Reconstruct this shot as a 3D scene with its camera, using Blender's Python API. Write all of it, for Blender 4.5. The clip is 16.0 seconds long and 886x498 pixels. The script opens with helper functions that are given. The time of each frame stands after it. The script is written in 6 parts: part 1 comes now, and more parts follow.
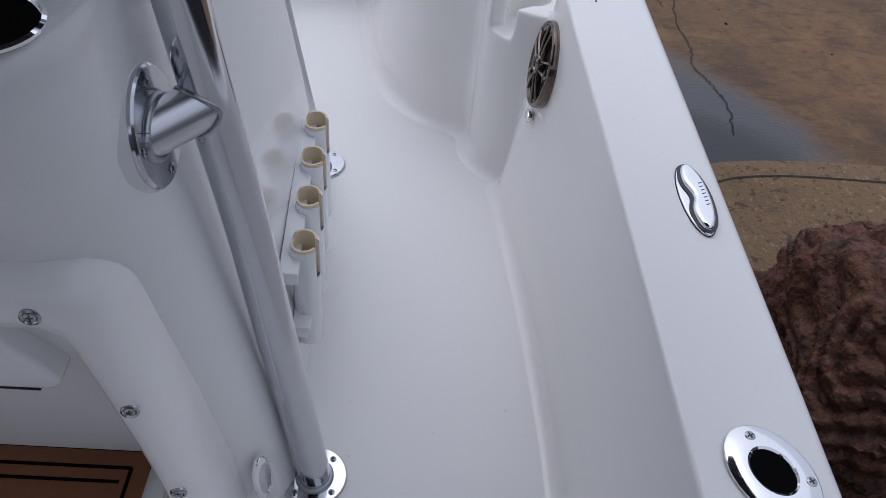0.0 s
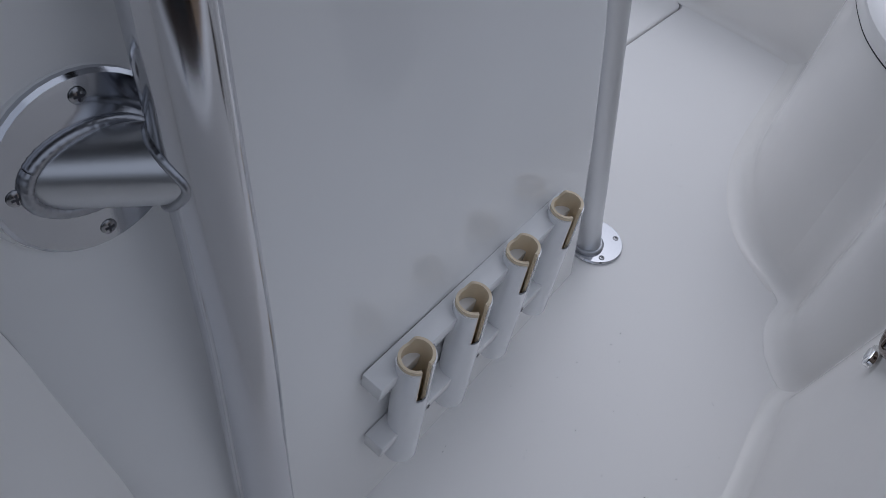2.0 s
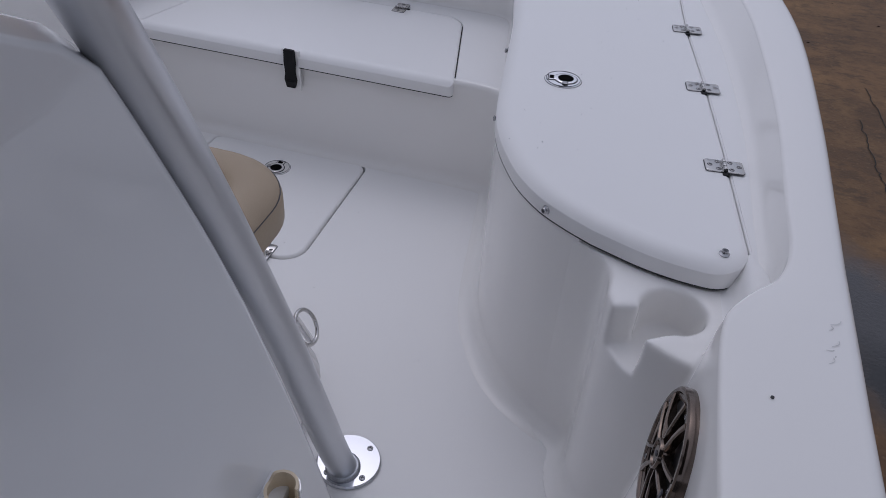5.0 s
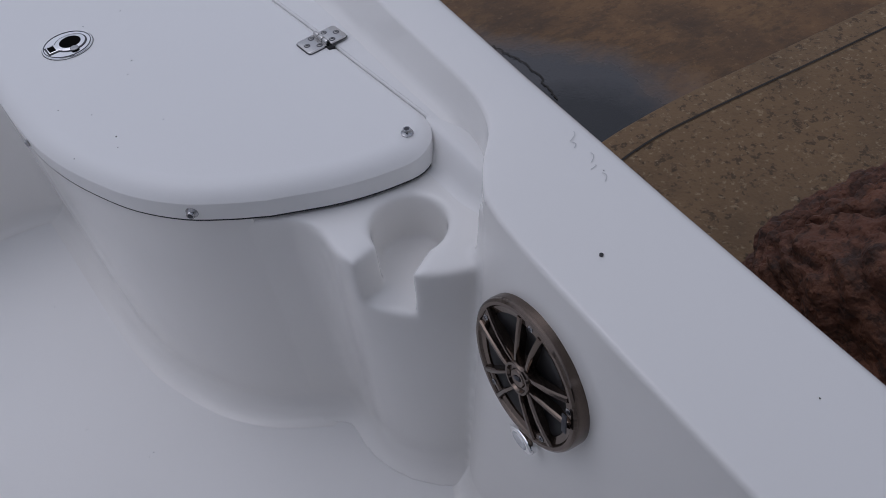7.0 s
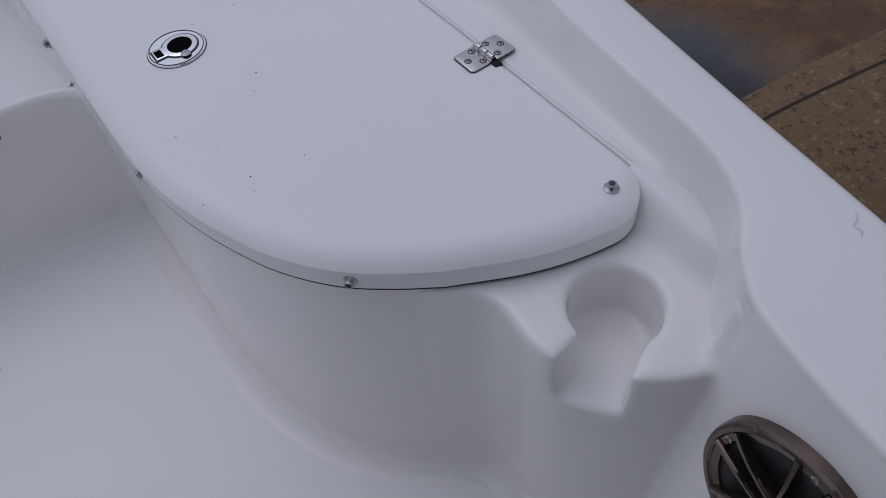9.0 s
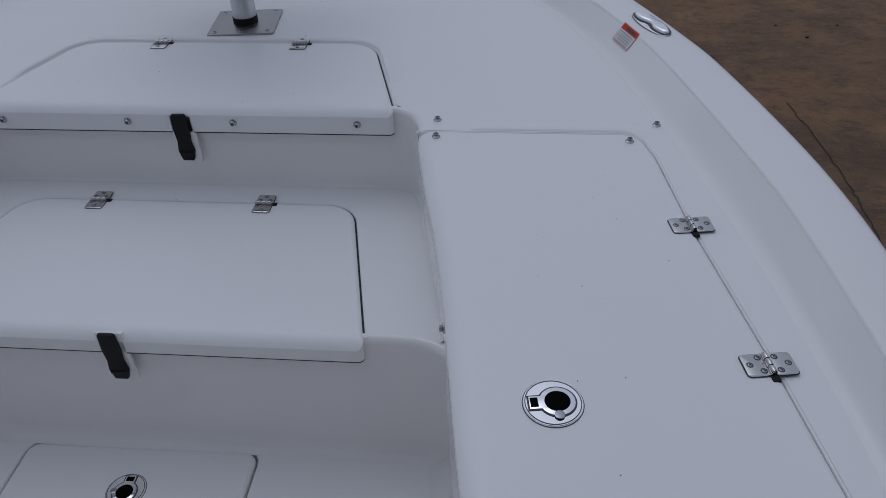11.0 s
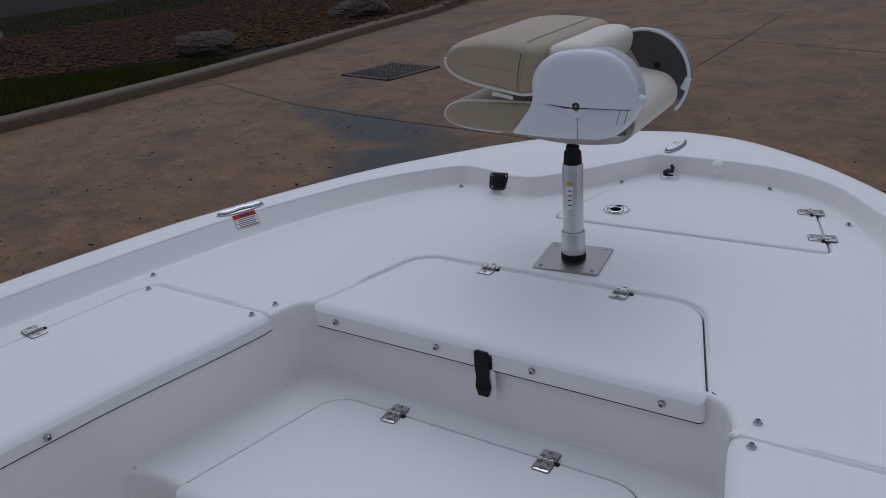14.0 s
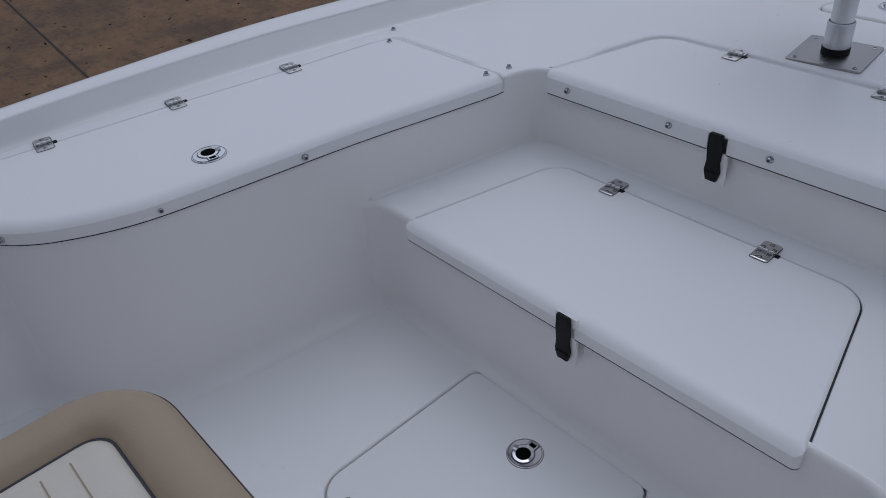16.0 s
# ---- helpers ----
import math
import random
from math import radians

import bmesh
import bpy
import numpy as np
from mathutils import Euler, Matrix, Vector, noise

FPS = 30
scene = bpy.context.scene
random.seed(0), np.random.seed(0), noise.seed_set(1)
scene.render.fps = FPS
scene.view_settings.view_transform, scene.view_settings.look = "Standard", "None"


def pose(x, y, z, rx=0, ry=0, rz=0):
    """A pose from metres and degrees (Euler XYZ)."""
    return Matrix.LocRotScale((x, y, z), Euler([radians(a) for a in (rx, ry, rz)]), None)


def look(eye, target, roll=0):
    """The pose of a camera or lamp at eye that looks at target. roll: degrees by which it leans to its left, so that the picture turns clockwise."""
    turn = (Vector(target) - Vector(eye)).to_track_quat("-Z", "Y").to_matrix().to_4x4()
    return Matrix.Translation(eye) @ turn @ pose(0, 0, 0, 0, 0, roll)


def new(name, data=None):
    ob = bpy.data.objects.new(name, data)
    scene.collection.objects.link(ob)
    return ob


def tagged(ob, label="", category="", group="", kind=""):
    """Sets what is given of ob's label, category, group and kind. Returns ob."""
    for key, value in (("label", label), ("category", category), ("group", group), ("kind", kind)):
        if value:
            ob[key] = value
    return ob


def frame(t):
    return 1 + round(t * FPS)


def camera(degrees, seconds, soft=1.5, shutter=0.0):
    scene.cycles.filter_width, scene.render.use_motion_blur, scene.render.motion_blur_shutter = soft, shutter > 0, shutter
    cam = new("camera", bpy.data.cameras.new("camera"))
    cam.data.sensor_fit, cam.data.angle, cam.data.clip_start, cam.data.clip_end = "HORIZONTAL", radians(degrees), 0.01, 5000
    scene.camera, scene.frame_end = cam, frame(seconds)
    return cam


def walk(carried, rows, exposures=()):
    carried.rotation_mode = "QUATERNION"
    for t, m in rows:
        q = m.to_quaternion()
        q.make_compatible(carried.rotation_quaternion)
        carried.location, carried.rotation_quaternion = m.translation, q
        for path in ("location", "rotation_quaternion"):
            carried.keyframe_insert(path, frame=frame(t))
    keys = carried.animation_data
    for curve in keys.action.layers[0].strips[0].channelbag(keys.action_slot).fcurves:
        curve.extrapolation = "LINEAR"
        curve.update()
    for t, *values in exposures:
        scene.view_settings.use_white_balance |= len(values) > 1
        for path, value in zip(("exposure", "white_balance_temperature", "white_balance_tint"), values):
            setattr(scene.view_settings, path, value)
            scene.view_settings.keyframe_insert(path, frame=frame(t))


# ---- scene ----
cam = camera(60.4, 16.0, soft=0.75)
PATH = [
    (0, (0.834, -2.611, 1.297), (0.929, -1.186, -0.104), 6.4),
    (0.5, (0.901, -2.507, 1.279), (0.767, -1.118, -0.153), 5.9),
    (1, (0.905, -2.351, 1.234), (0.56, -1.046, -0.242), 3.8),
    (1.5, (0.914, -2.201, 1.2), (0.32, -0.979, -0.269), 6.4),
    (2, (0.942, -2.083, 1.169), (0.225, -1.002, -0.353), 11.3),
    (2.5, (0.979, -1.971, 1.161), (0.135, -1.004, -0.373), 13.3),
    (3, (0.975, -1.901, 1.151), (0.059, -0.97, -0.363), 13.4),
    (3.5, (0.967, -1.892, 1.176), (0.03, -0.866, -0.263), 13.2),
    (4, (0.968, -1.899, 1.224), (0.074, -0.652, -0.058), 11.5),
    (4.5, (0.978, -1.887, 1.249), (0.321, -0.445, 0.029), 7.5),
    (5, (0.958, -1.816, 1.247), (0.568, -0.303, -0.002), 4.2),
    (5.2, (0.942, -1.768, 1.244), (0.643, -0.255, -0.03), 3.3),
    (7.3, (0.804, -1.467, 1.159), (1.457, -0.403, -0.404), -5.7),
    (7.5, (0.786, -1.427, 1.144), (1.468, -0.449, -0.462), -4.8),
    (8, (0.789, -1.317, 1.101), (1.444, -0.473, -0.59), -2.8),
    (8.5, (0.804, -1.256, 1.127), (1.331, -0.286, -0.541), -7.6),
    (9, (0.773, -1.213, 1.152), (1.233, -0.099, -0.444), -6.9),
    (9.5, (0.781, -1.215, 1.198), (0.989, 0.007, -0.372), -6.8),
    (10, (0.759, -1.159, 1.226), (0.837, 0.234, -0.207), -3.6),
    (10.2, (0.741, -1.115, 1.234), (0.775, 0.333, -0.146), -2.6),
    (12.3, (0.763, -0.806, 1.381), (0.264, 0.842, 0.364), -5.5),
    (12.5, (0.772, -0.791, 1.388), (0.231, 0.867, 0.41), -5.6),
    (13, (0.782, -0.766, 1.408), (0.141, 0.908, 0.522), -5.3),
    (13.5, (0.768, -0.749, 1.406), (-0.026, 0.897, 0.593), -5.0),
    (14, (0.747, -0.755, 1.39), (-0.264, 0.779, 0.599), -4.8),
    (14.5, (0.72, -0.762, 1.374), (-0.498, 0.586, 0.537), -4.7),
    (15, (0.707, -0.785, 1.361), (-0.636, 0.374, 0.438), -4.8),
    (15.5, (0.705, -0.827, 1.34), (-0.636, 0.226, 0.295), -5.2),
    (16, (0.725, -0.876, 1.326), (-0.528, 0.139, 0.143), -5.8),
]
EXPOSURES = [(0.0, 0.26, 5825, 16), (0.5, 0.225, 5825, 15), (1.0, 0.13, 5795, 14), (2.0, -0.145, 5815, 14), (3.5, -0.151, 5845, 18), (4.0, -0.119, 5875, 21), (4.5, -0.213, 5855, 20), (5.0, -0.404, 5815, 19), (7.5, -0.5, 5795, 17), (8.0, -0.537, 5785, 17), (9.0, -0.536, 5765, 18), (9.5, -0.587, 5725, 17), (10.2, -0.783, 5635, 15.5), (12.5, -0.8, 5595, 15), (14.0, -0.534, 5675, 15), (15.0, -0.507, 5685, 16), (16.0, -0.55, 5635, 15)]
walk(cam, [(t, look(eye, target, roll)) for t, eye, target, roll in PATH], EXPOSURES)

# ---- world, sun, exposure ----
world = bpy.data.worlds.new("overcast_sky")
scene.world = world
world.use_nodes = True
wn = world.node_tree
sky = wn.nodes.new("ShaderNodeTexSky")
sky.sky_type = "NISHITA"
sky.sun_disc = False
sky.sun_elevation = radians(62)
sky.sun_rotation = radians(-32)
sky.air_density, sky.dust_density, sky.ozone_density = 1.0, 10.0, 1.0
hue = wn.nodes.new("ShaderNodeHueSaturation")
hue.inputs["Saturation"].default_value = 0.35
wn.links.new(sky.outputs[0], hue.inputs["Color"])
cloud = wn.nodes.new("ShaderNodeMix")
cloud.data_type = "RGBA"
cloud.inputs[0].default_value = 0.68
cloud.inputs[7].default_value = (6.4, 6.8, 7.35, 1)
wn.links.new(hue.outputs[0], cloud.inputs[6])
wn.links.new(cloud.outputs[2], wn.nodes["Background"].inputs[0])
wn.nodes["Background"].inputs[1].default_value = 0.083
sun = new("sun", bpy.data.lights.new("sun", "SUN"))
sun.data.energy, sun.data.angle, sun.data.color = 0.34, radians(120), (0.97, 0.985, 1.0)
sun.matrix_world = look((-5, 8, 20), (0, 0, 0))


# ---- materials ----
def shader(name, color, rough=0.5, metal=0.0, tint=0.06, scale=3.0, fine=220.0, bump=0.02, rough_var=0.08, spec=0.5,
           dirt=None, dirt_scale=1.3, dirt_low=0.6, per_object=0.0, relief=0.0015, speck=None):
    """A surface with large stains, fine grain, uneven gloss and a fine relief."""
    m = bpy.data.materials.new(name)
    m.use_nodes = True
    nt = m.node_tree
    b = nt.nodes["Principled BSDF"]
    b.inputs["Metallic"].default_value = metal
    b.inputs["Specular IOR Level"].default_value = spec
    co = nt.nodes.new("ShaderNodeTexCoord")
    big = nt.nodes.new("ShaderNodeTexNoise")
    big.inputs["Scale"].default_value, big.inputs["Detail"].default_value = scale, 6
    small = nt.nodes.new("ShaderNodeTexNoise")
    small.inputs["Scale"].default_value, small.inputs["Detail"].default_value = fine, 3
    for n in (big, small):
        nt.links.new(co.outputs["Object"], n.inputs["Vector"])
    mix = nt.nodes.new("ShaderNodeMix")
    mix.data_type = "RGBA"
    c = Vector(color)
    mix.inputs[6].default_value = (*(c * (1 - tint)), 1)
    mix.inputs[7].default_value = (*[min(1, v * (1 + tint)) for v in c], 1)
    nt.links.new(big.outputs["Fac"], mix.inputs[0])
    out = mix.outputs[2]
    if dirt:
        dn = nt.nodes.new("ShaderNodeTexNoise")
        dn.inputs["Scale"].default_value, dn.inputs["Detail"].default_value, dn.inputs["Roughness"].default_value = dirt_scale, 9, 0.65
        nt.links.new(co.outputs["Object"], dn.inputs["Vector"])
        ramp = nt.nodes.new("ShaderNodeMapRange")
        ramp.inputs["From Min"].default_value, ramp.inputs["From Max"].default_value = dirt_low, dirt_low + 0.22
        nt.links.new(dn.outputs["Fac"], ramp.inputs["Value"])
        dm = nt.nodes.new("ShaderNodeMix")
        dm.data_type = "RGBA"
        dm.inputs[7].default_value = (*dirt, 1)
        nt.links.new(ramp.outputs[0], dm.inputs[0])
        nt.links.new(out, dm.inputs[6])
        out = dm.outputs[2]
    if speck:
        sn = nt.nodes.new("ShaderNodeTexNoise")
        sn.inputs["Scale"].default_value, sn.inputs["Detail"].default_value, sn.inputs["Roughness"].default_value = speck[0], 6, 0.62
        nt.links.new(co.outputs["Object"], sn.inputs["Vector"])
        sr = nt.nodes.new("ShaderNodeMapRange")
        sr.inputs["From Min"].default_value, sr.inputs["From Max"].default_value, sr.inputs["To Max"].default_value = speck[1], speck[1] + 0.12, 0.75
        nt.links.new(sn.outputs["Fac"], sr.inputs["Value"])
        sm = nt.nodes.new("ShaderNodeMix")
        sm.data_type = "RGBA"
        sm.inputs[7].default_value = (*speck[2], 1)
        nt.links.new(sr.outputs[0], sm.inputs[0])
        nt.links.new(out, sm.inputs[6])
        out = sm.outputs[2]
    if per_object:
        info = nt.nodes.new("ShaderNodeObjectInfo")
        hs = nt.nodes.new("ShaderNodeHueSaturation")
        mr = nt.nodes.new("ShaderNodeMapRange")
        mr.inputs["To Min"].default_value, mr.inputs["To Max"].default_value = 1 - per_object, 1 + per_object
        nt.links.new(info.outputs["Random"], mr.inputs["Value"])
        nt.links.new(mr.outputs[0], hs.inputs["Value"])
        nt.links.new(out, hs.inputs["Color"])
        out = hs.outputs[0]
    nt.links.new(out, b.inputs["Base Color"])
    rr = nt.nodes.new("ShaderNodeMapRange")
    rr.inputs["To Min"].default_value, rr.inputs["To Max"].default_value = max(0.02, rough - rough_var), min(1, rough + rough_var)
    nt.links.new(big.outputs["Fac"], rr.inputs["Value"])
    nt.links.new(rr.outputs[0], b.inputs["Roughness"])
    if bump:
        bp = nt.nodes.new("ShaderNodeBump")
        bp.inputs["Strength"].default_value, bp.inputs["Distance"].default_value = min(1, bump * 10), relief
        nt.links.new(small.outputs["Fac"], bp.inputs["Height"])
        nt.links.new(bp.outputs[0], b.inputs["Normal"])
    return m


GEL = shader("white_gelcoat", (0.885, 0.868, 0.842), 0.13, tint=0.014, scale=2.0, fine=60, bump=0.004, spec=0.45, rough_var=0.03)
CONSOLE_GEL = shader("glossy_white_gelcoat", (0.83, 0.825, 0.815), 0.07, tint=0.012, scale=2.0, fine=60, bump=0.0, spec=0.5, rough_var=0.02)
CANVAS = shader("dark_canvas", (0.035, 0.038, 0.046), 0.9, tint=0.15, scale=20, fine=900, bump=0.03, spec=0.2)
DECKGEL = shader("white_textured_gelcoat", (0.878, 0.869, 0.855), 0.36, tint=0.012, scale=2.5, fine=420, bump=0.006, spec=0.4, rough_var=0.03)
STEEL = shader("polished_stainless", (0.92, 0.92, 0.93), 0.10, metal=1.0, tint=0.04, scale=30, bump=0.0)
HINGE = shader("grey_stainless", (0.56, 0.55, 0.54), 0.13, metal=1.0, tint=0.1, scale=40, bump=0.0)
NICKEL = shader("dull_nickel", (0.42, 0.42, 0.43), 0.22, metal=1.0, tint=0.1, scale=60, bump=0.0)
SATIN = shader("satin_aluminium", (0.66, 0.66, 0.67), 0.38, metal=1.0, tint=0.05, scale=30, bump=0.0, rough_var=0.03)
BRUSHED = shader("brushed_stainless", (0.36, 0.35, 0.345), 0.36, metal=1.0, tint=0.06, scale=60, fine=500, bump=0.01)
SCUFF = shader("rubbed_gelcoat", (0.62, 0.61, 0.60), 0.5, tint=0.1, scale=40, bump=0.0)
ALU = shader("polished_aluminium", (0.60, 0.61, 0.64), 0.12, metal=1.0, tint=0.02, scale=3, bump=0.0, rough_var=0.02)
WHITE_ALU = shader("white_coated_aluminium", (0.84, 0.85, 0.87), 0.12, metal=0.25, tint=0.02, scale=5, bump=0.0, rough_var=0.03)
MATT_ALU = shader("anodised_aluminium", (0.64, 0.65, 0.67), 0.33, metal=1.0, tint=0.02, scale=3, bump=0.0, rough_var=0.02)
RUBBER = shader("black_rubber", (0.009, 0.009, 0.010), 0.6, spec=0.25, tint=0.2, scale=40, bump=0.01)
# painted shade for the gaps under and beside the lids
GAP = shader("gap_shade", (0.03, 0.03, 0.033), 0.7, tint=0.1, bump=0.0)
BLACK = shader("black_plastic", (0.015, 0.015, 0.016), 0.35, tint=0.2, scale=40, bump=0.01)
WHITE_BAR = shader("white_plastic_bar", (0.80, 0.80, 0.80), 0.25, tint=0.02, scale=8, bump=0.0)
BEAD = shader("weld_metal", (0.42, 0.43, 0.46), 0.34, metal=1.0, tint=0.05, scale=40, bump=0.0)
CREAM = shader("cream_liner", (0.76, 0.64, 0.46), 0.45, tint=0.06, scale=40, bump=0.0)
TAN = shader("tan_vinyl", (0.40, 0.31, 0.21), 0.48, tint=0.05, scale=9, fine=700, bump=0.05)
CREAMV = shader("cream_vinyl", (0.72, 0.67, 0.57), 0.45, tint=0.04, scale=9, fine=700, bump=0.04)
SEATW = shader("white_seat_plastic", (0.78, 0.80, 0.82), 0.35, tint=0.02, scale=9, fine=400, bump=0.01)
SEATG = shader("grey_plastic_shell", (0.22, 0.22, 0.23), 0.5, tint=0.04, scale=9, fine=400, bump=0.01)
BRONZE = shader("smoked_chrome", (0.165, 0.13, 0.108), 0.09, metal=0.9, tint=0.1, scale=25, bump=0.0)
CONE = shader("speaker_cone", (0.005, 0.005, 0.006), 0.5, tint=0.2, scale=40, bump=0.0)
CHROME = shader("chrome", (0.95, 0.95, 0.95), 0.05, metal=1.0, tint=0.03, scale=30, bump=0.0, rough_var=0.03)
CLEAR = shader("clear_lens", (0.70, 0.71, 0.72), 0.12, metal=0.4, tint=0.1, scale=60, bump=0.0)
ORANGE = shader("orange_print", (0.56, 0.045, 0.012), 0.5, spec=0.2, tint=0.03, bump=0.0)
PAPER = shader("white_label", (0.82, 0.81, 0.80), 0.4, tint=0.02, bump=0.0)
# flat black: painted shade of unmodelled holes, and the decking's real black lines
VOID = shader("hole_shade_and_line_black", (0.003, 0.003, 0.003), 0.95, tint=0.1, bump=0.0, spec=0.05)
INK = shader("dark_print", (0.05, 0.05, 0.06), 0.5, tint=0.05, bump=0.0)
GOLD = shader("amber_print", (0.55, 0.33, 0.05), 0.4, tint=0.03, bump=0.0)
TEAK = shader("brown_foam_decking", (0.20, 0.075, 0.028), 0.75, tint=0.12, scale=14, fine=600, bump=0.05)
CONCRETE = shader("stained_concrete", (0.182, 0.100, 0.044), 0.82, tint=0.42, scale=0.55, fine=60, bump=0.08, relief=0.004, dirt=(0.085, 0.049, 0.026), dirt_scale=0.9, dirt_low=0.48)


def layer(m, scale, low, high, color, amount=1.0, stretch=(1, 1, 1), detail=10, rough=0.65):
    """Another colour over the surface, in ragged patches."""
    nt = m.node_tree
    b = nt.nodes["Principled BSDF"]
    co = nt.nodes.new("ShaderNodeTexCoord")
    mp = nt.nodes.new("ShaderNodeMapping")
    mp.inputs["Scale"].default_value = stretch
    mp.inputs["Location"].default_value = (scale * 0.37, scale * 0.11, 3.0)
    nt.links.new(co.outputs["Object"], mp.inputs["Vector"])
    ns = nt.nodes.new("ShaderNodeTexNoise")
    ns.inputs["Scale"].default_value, ns.inputs["Detail"].default_value, ns.inputs["Roughness"].default_value = scale, detail, rough
    nt.links.new(mp.outputs[0], ns.inputs["Vector"])
    mr = nt.nodes.new("ShaderNodeMapRange")
    mr.inputs["From Min"].default_value, mr.inputs["From Max"].default_value, mr.inputs["To Max"].default_value = low, high, amount
    nt.links.new(ns.outputs["Fac"], mr.inputs["Value"])
    mix = nt.nodes.new("ShaderNodeMix")
    mix.data_type = "RGBA"
    mix.inputs[7].default_value = (*color, 1)
    nt.links.new(mr.outputs[0], mix.inputs[0])
    nt.links.new(b.inputs["Base Color"].links[0].from_socket, mix.inputs[6])
    nt.links.new(mix.outputs[2], b.inputs["Base Color"])


def stain(m, spots, color, rough):
    """Damp patches with ragged edges: (x, y, half length, half width, turn) on the slab."""
    nt = m.node_tree
    b = nt.nodes["Principled BSDF"]
    co = nt.nodes.new("ShaderNodeTexCoord")
    wob = nt.nodes.new("ShaderNodeTexNoise")
    wob.inputs["Scale"].default_value, wob.inputs["Detail"].default_value, wob.inputs["Roughness"].default_value = 1.1, 8, 0.62
    nt.links.new(co.outputs["Object"], wob.inputs["Vector"])
    total = None
    for x, y, l, w, turn in spots:
        mp = nt.nodes.new("ShaderNodeMapping")
        mp.vector_type = "TEXTURE"
        mp.inputs["Location"].default_value = (x, y, 0)
        mp.inputs["Rotation"].default_value = (0, 0, radians(turn))
        mp.inputs["Scale"].default_value = (l, w, 1e6)
        nt.links.new(co.outputs["Object"], mp.inputs["Vector"])
        ln = nt.nodes.new("ShaderNodeVectorMath")
        ln.operation = "LENGTH"
        nt.links.new(mp.outputs[0], ln.inputs[0])
        if total is None:
            total = ln.outputs["Value"]
        else:
            mn = nt.nodes.new("ShaderNodeMath")
            mn.operation = "SMOOTH_MIN"
            mn.inputs[2].default_value = 0.3
            nt.links.new(total, mn.inputs[0])
            nt.links.new(ln.outputs["Value"], mn.inputs[1])
            total = mn.outputs[0]
    add = nt.nodes.new("ShaderNodeMath")
    add.operation = "MULTIPLY_ADD"
    add.inputs[1].default_value = 1.6
    nt.links.new(wob.outputs["Fac"], add.inputs[0])
    nt.links.new(total, add.inputs[2])
    mr = nt.nodes.new("ShaderNodeMapRange")
    mr.inputs["From Min"].default_value, mr.inputs["From Max"].default_value = 2.0, 1.45
    nt.links.new(add.outputs[0], mr.inputs["Value"])
    mix = nt.nodes.new("ShaderNodeMix")
    mix.data_type = "RGBA"
    mix.inputs[7].default_value = (*color, 1)
    old = b.inputs["Base Color"].links[0].from_socket
    nt.links.new(mr.outputs[0], mix.inputs[0])
    nt.links.new(old, mix.inputs[6])
    nt.links.new(mix.outputs[2], b.inputs["Base Color"])
    rm = nt.nodes.new("ShaderNodeMix")
    rm.inputs[3].default_value = rough
    old = b.inputs["Roughness"].links[0].from_socket
    nt.links.new(mr.outputs[0], rm.inputs[0])
    nt.links.new(old, rm.inputs[2])
    nt.links.new(rm.outputs[0], b.inputs["Roughness"])


layer(CONCRETE, 3.2, 0.50, 0.66, (0.260, 0.150, 0.062), 0.5)
layer(CONCRETE, 2.1, 0.50, 0.66, (0.070, 0.042, 0.024), 0.60)
layer(CONCRETE, 13.0, 0.50, 0.62, (0.070, 0.042, 0.024), 0.40, (1, 1.5, 1))
layer(CONCRETE, 30.0, 0.57, 0.66, (0.260, 0.165, 0.085), 0.4)
layer(CONCRETE, 60.0, 0.60, 0.69, (0.022, 0.016, 0.012), 0.5)
layer(CONCRETE, 5.5, 0.52, 0.62, (0.060, 0.039, 0.024), 0.55, (1, 2.0, 1), 12, 0.72)
stain(CONCRETE, ((-5.0, 6.6, 1.7, 0.5, -22), (-3.9, 5.4, 0.9, 0.6, -60)), (0.036, 0.033, 0.034), 0.72)
# wet puddle; its grey and black bases also stand in for uneven reflection
stain(CONCRETE, ((2.42, 0.70, 0.95, 0.36, -48),), (0.056, 0.054, 0.056), 0.14)
stain(CONCRETE, ((2.40, 0.46, 0.62, 0.26, -34),), (0.014, 0.014, 0.015), 0.12)
KERB = shader("kerb_concrete", (0.130, 0.089, 0.053), 0.9, tint=0.22, scale=2.5, fine=90, bump=0.08, relief=0.003, speck=(30.0, 0.57, (0.07, 0.052, 0.038)),
              dirt=(0.11, 0.085, 0.06), dirt_scale=3.5, dirt_low=0.52, per_object=0.05)
APRON = shader("exposed_apron_concrete", (0.180, 0.113, 0.058), 0.9, tint=0.25, scale=2.2, fine=75, bump=0.1, relief=0.005, speck=(38.0, 0.56, (0.075, 0.050, 0.030)), dirt=(0.115, 0.074, 0.040), dirt_scale=2.8, dirt_low=0.5)
# dirt tone doubles as painted darkness of the rock's crevices
ROCK = shader("red_brown_rock", (0.120, 0.050, 0.030), 0.85, tint=0.5, scale=9, fine=26, bump=0.1, relief=0.03, speck=(14.0, 0.55, (0.035, 0.022, 0.018)),
              dirt=(0.035, 0.022, 0.018), dirt_scale=6, dirt_low=0.5)
BOULDER = shader("tan_boulder", (0.055, 0.036, 0.024), 0.9, tint=0.35, scale=5, fine=30, bump=0.1, relief=0.02, speck=(12.0, 0.55, (0.03, 0.022, 0.016)))
layer(KERB, 9.0, 0.50, 0.66, (0.085, 0.060, 0.038), 0.6)
layer(KERB, 70.0, 0.54, 0.64, (0.060, 0.044, 0.030), 0.6)
layer(KERB, 45.0, 0.58, 0.66, (0.25, 0.19, 0.12), 0.5)
layer(APRON, 26.0, 0.57, 0.63, (0.045, 0.030, 0.018), 0.75)
layer(APRON, 48.0, 0.58, 0.64, (0.33, 0.25, 0.15), 0.6)
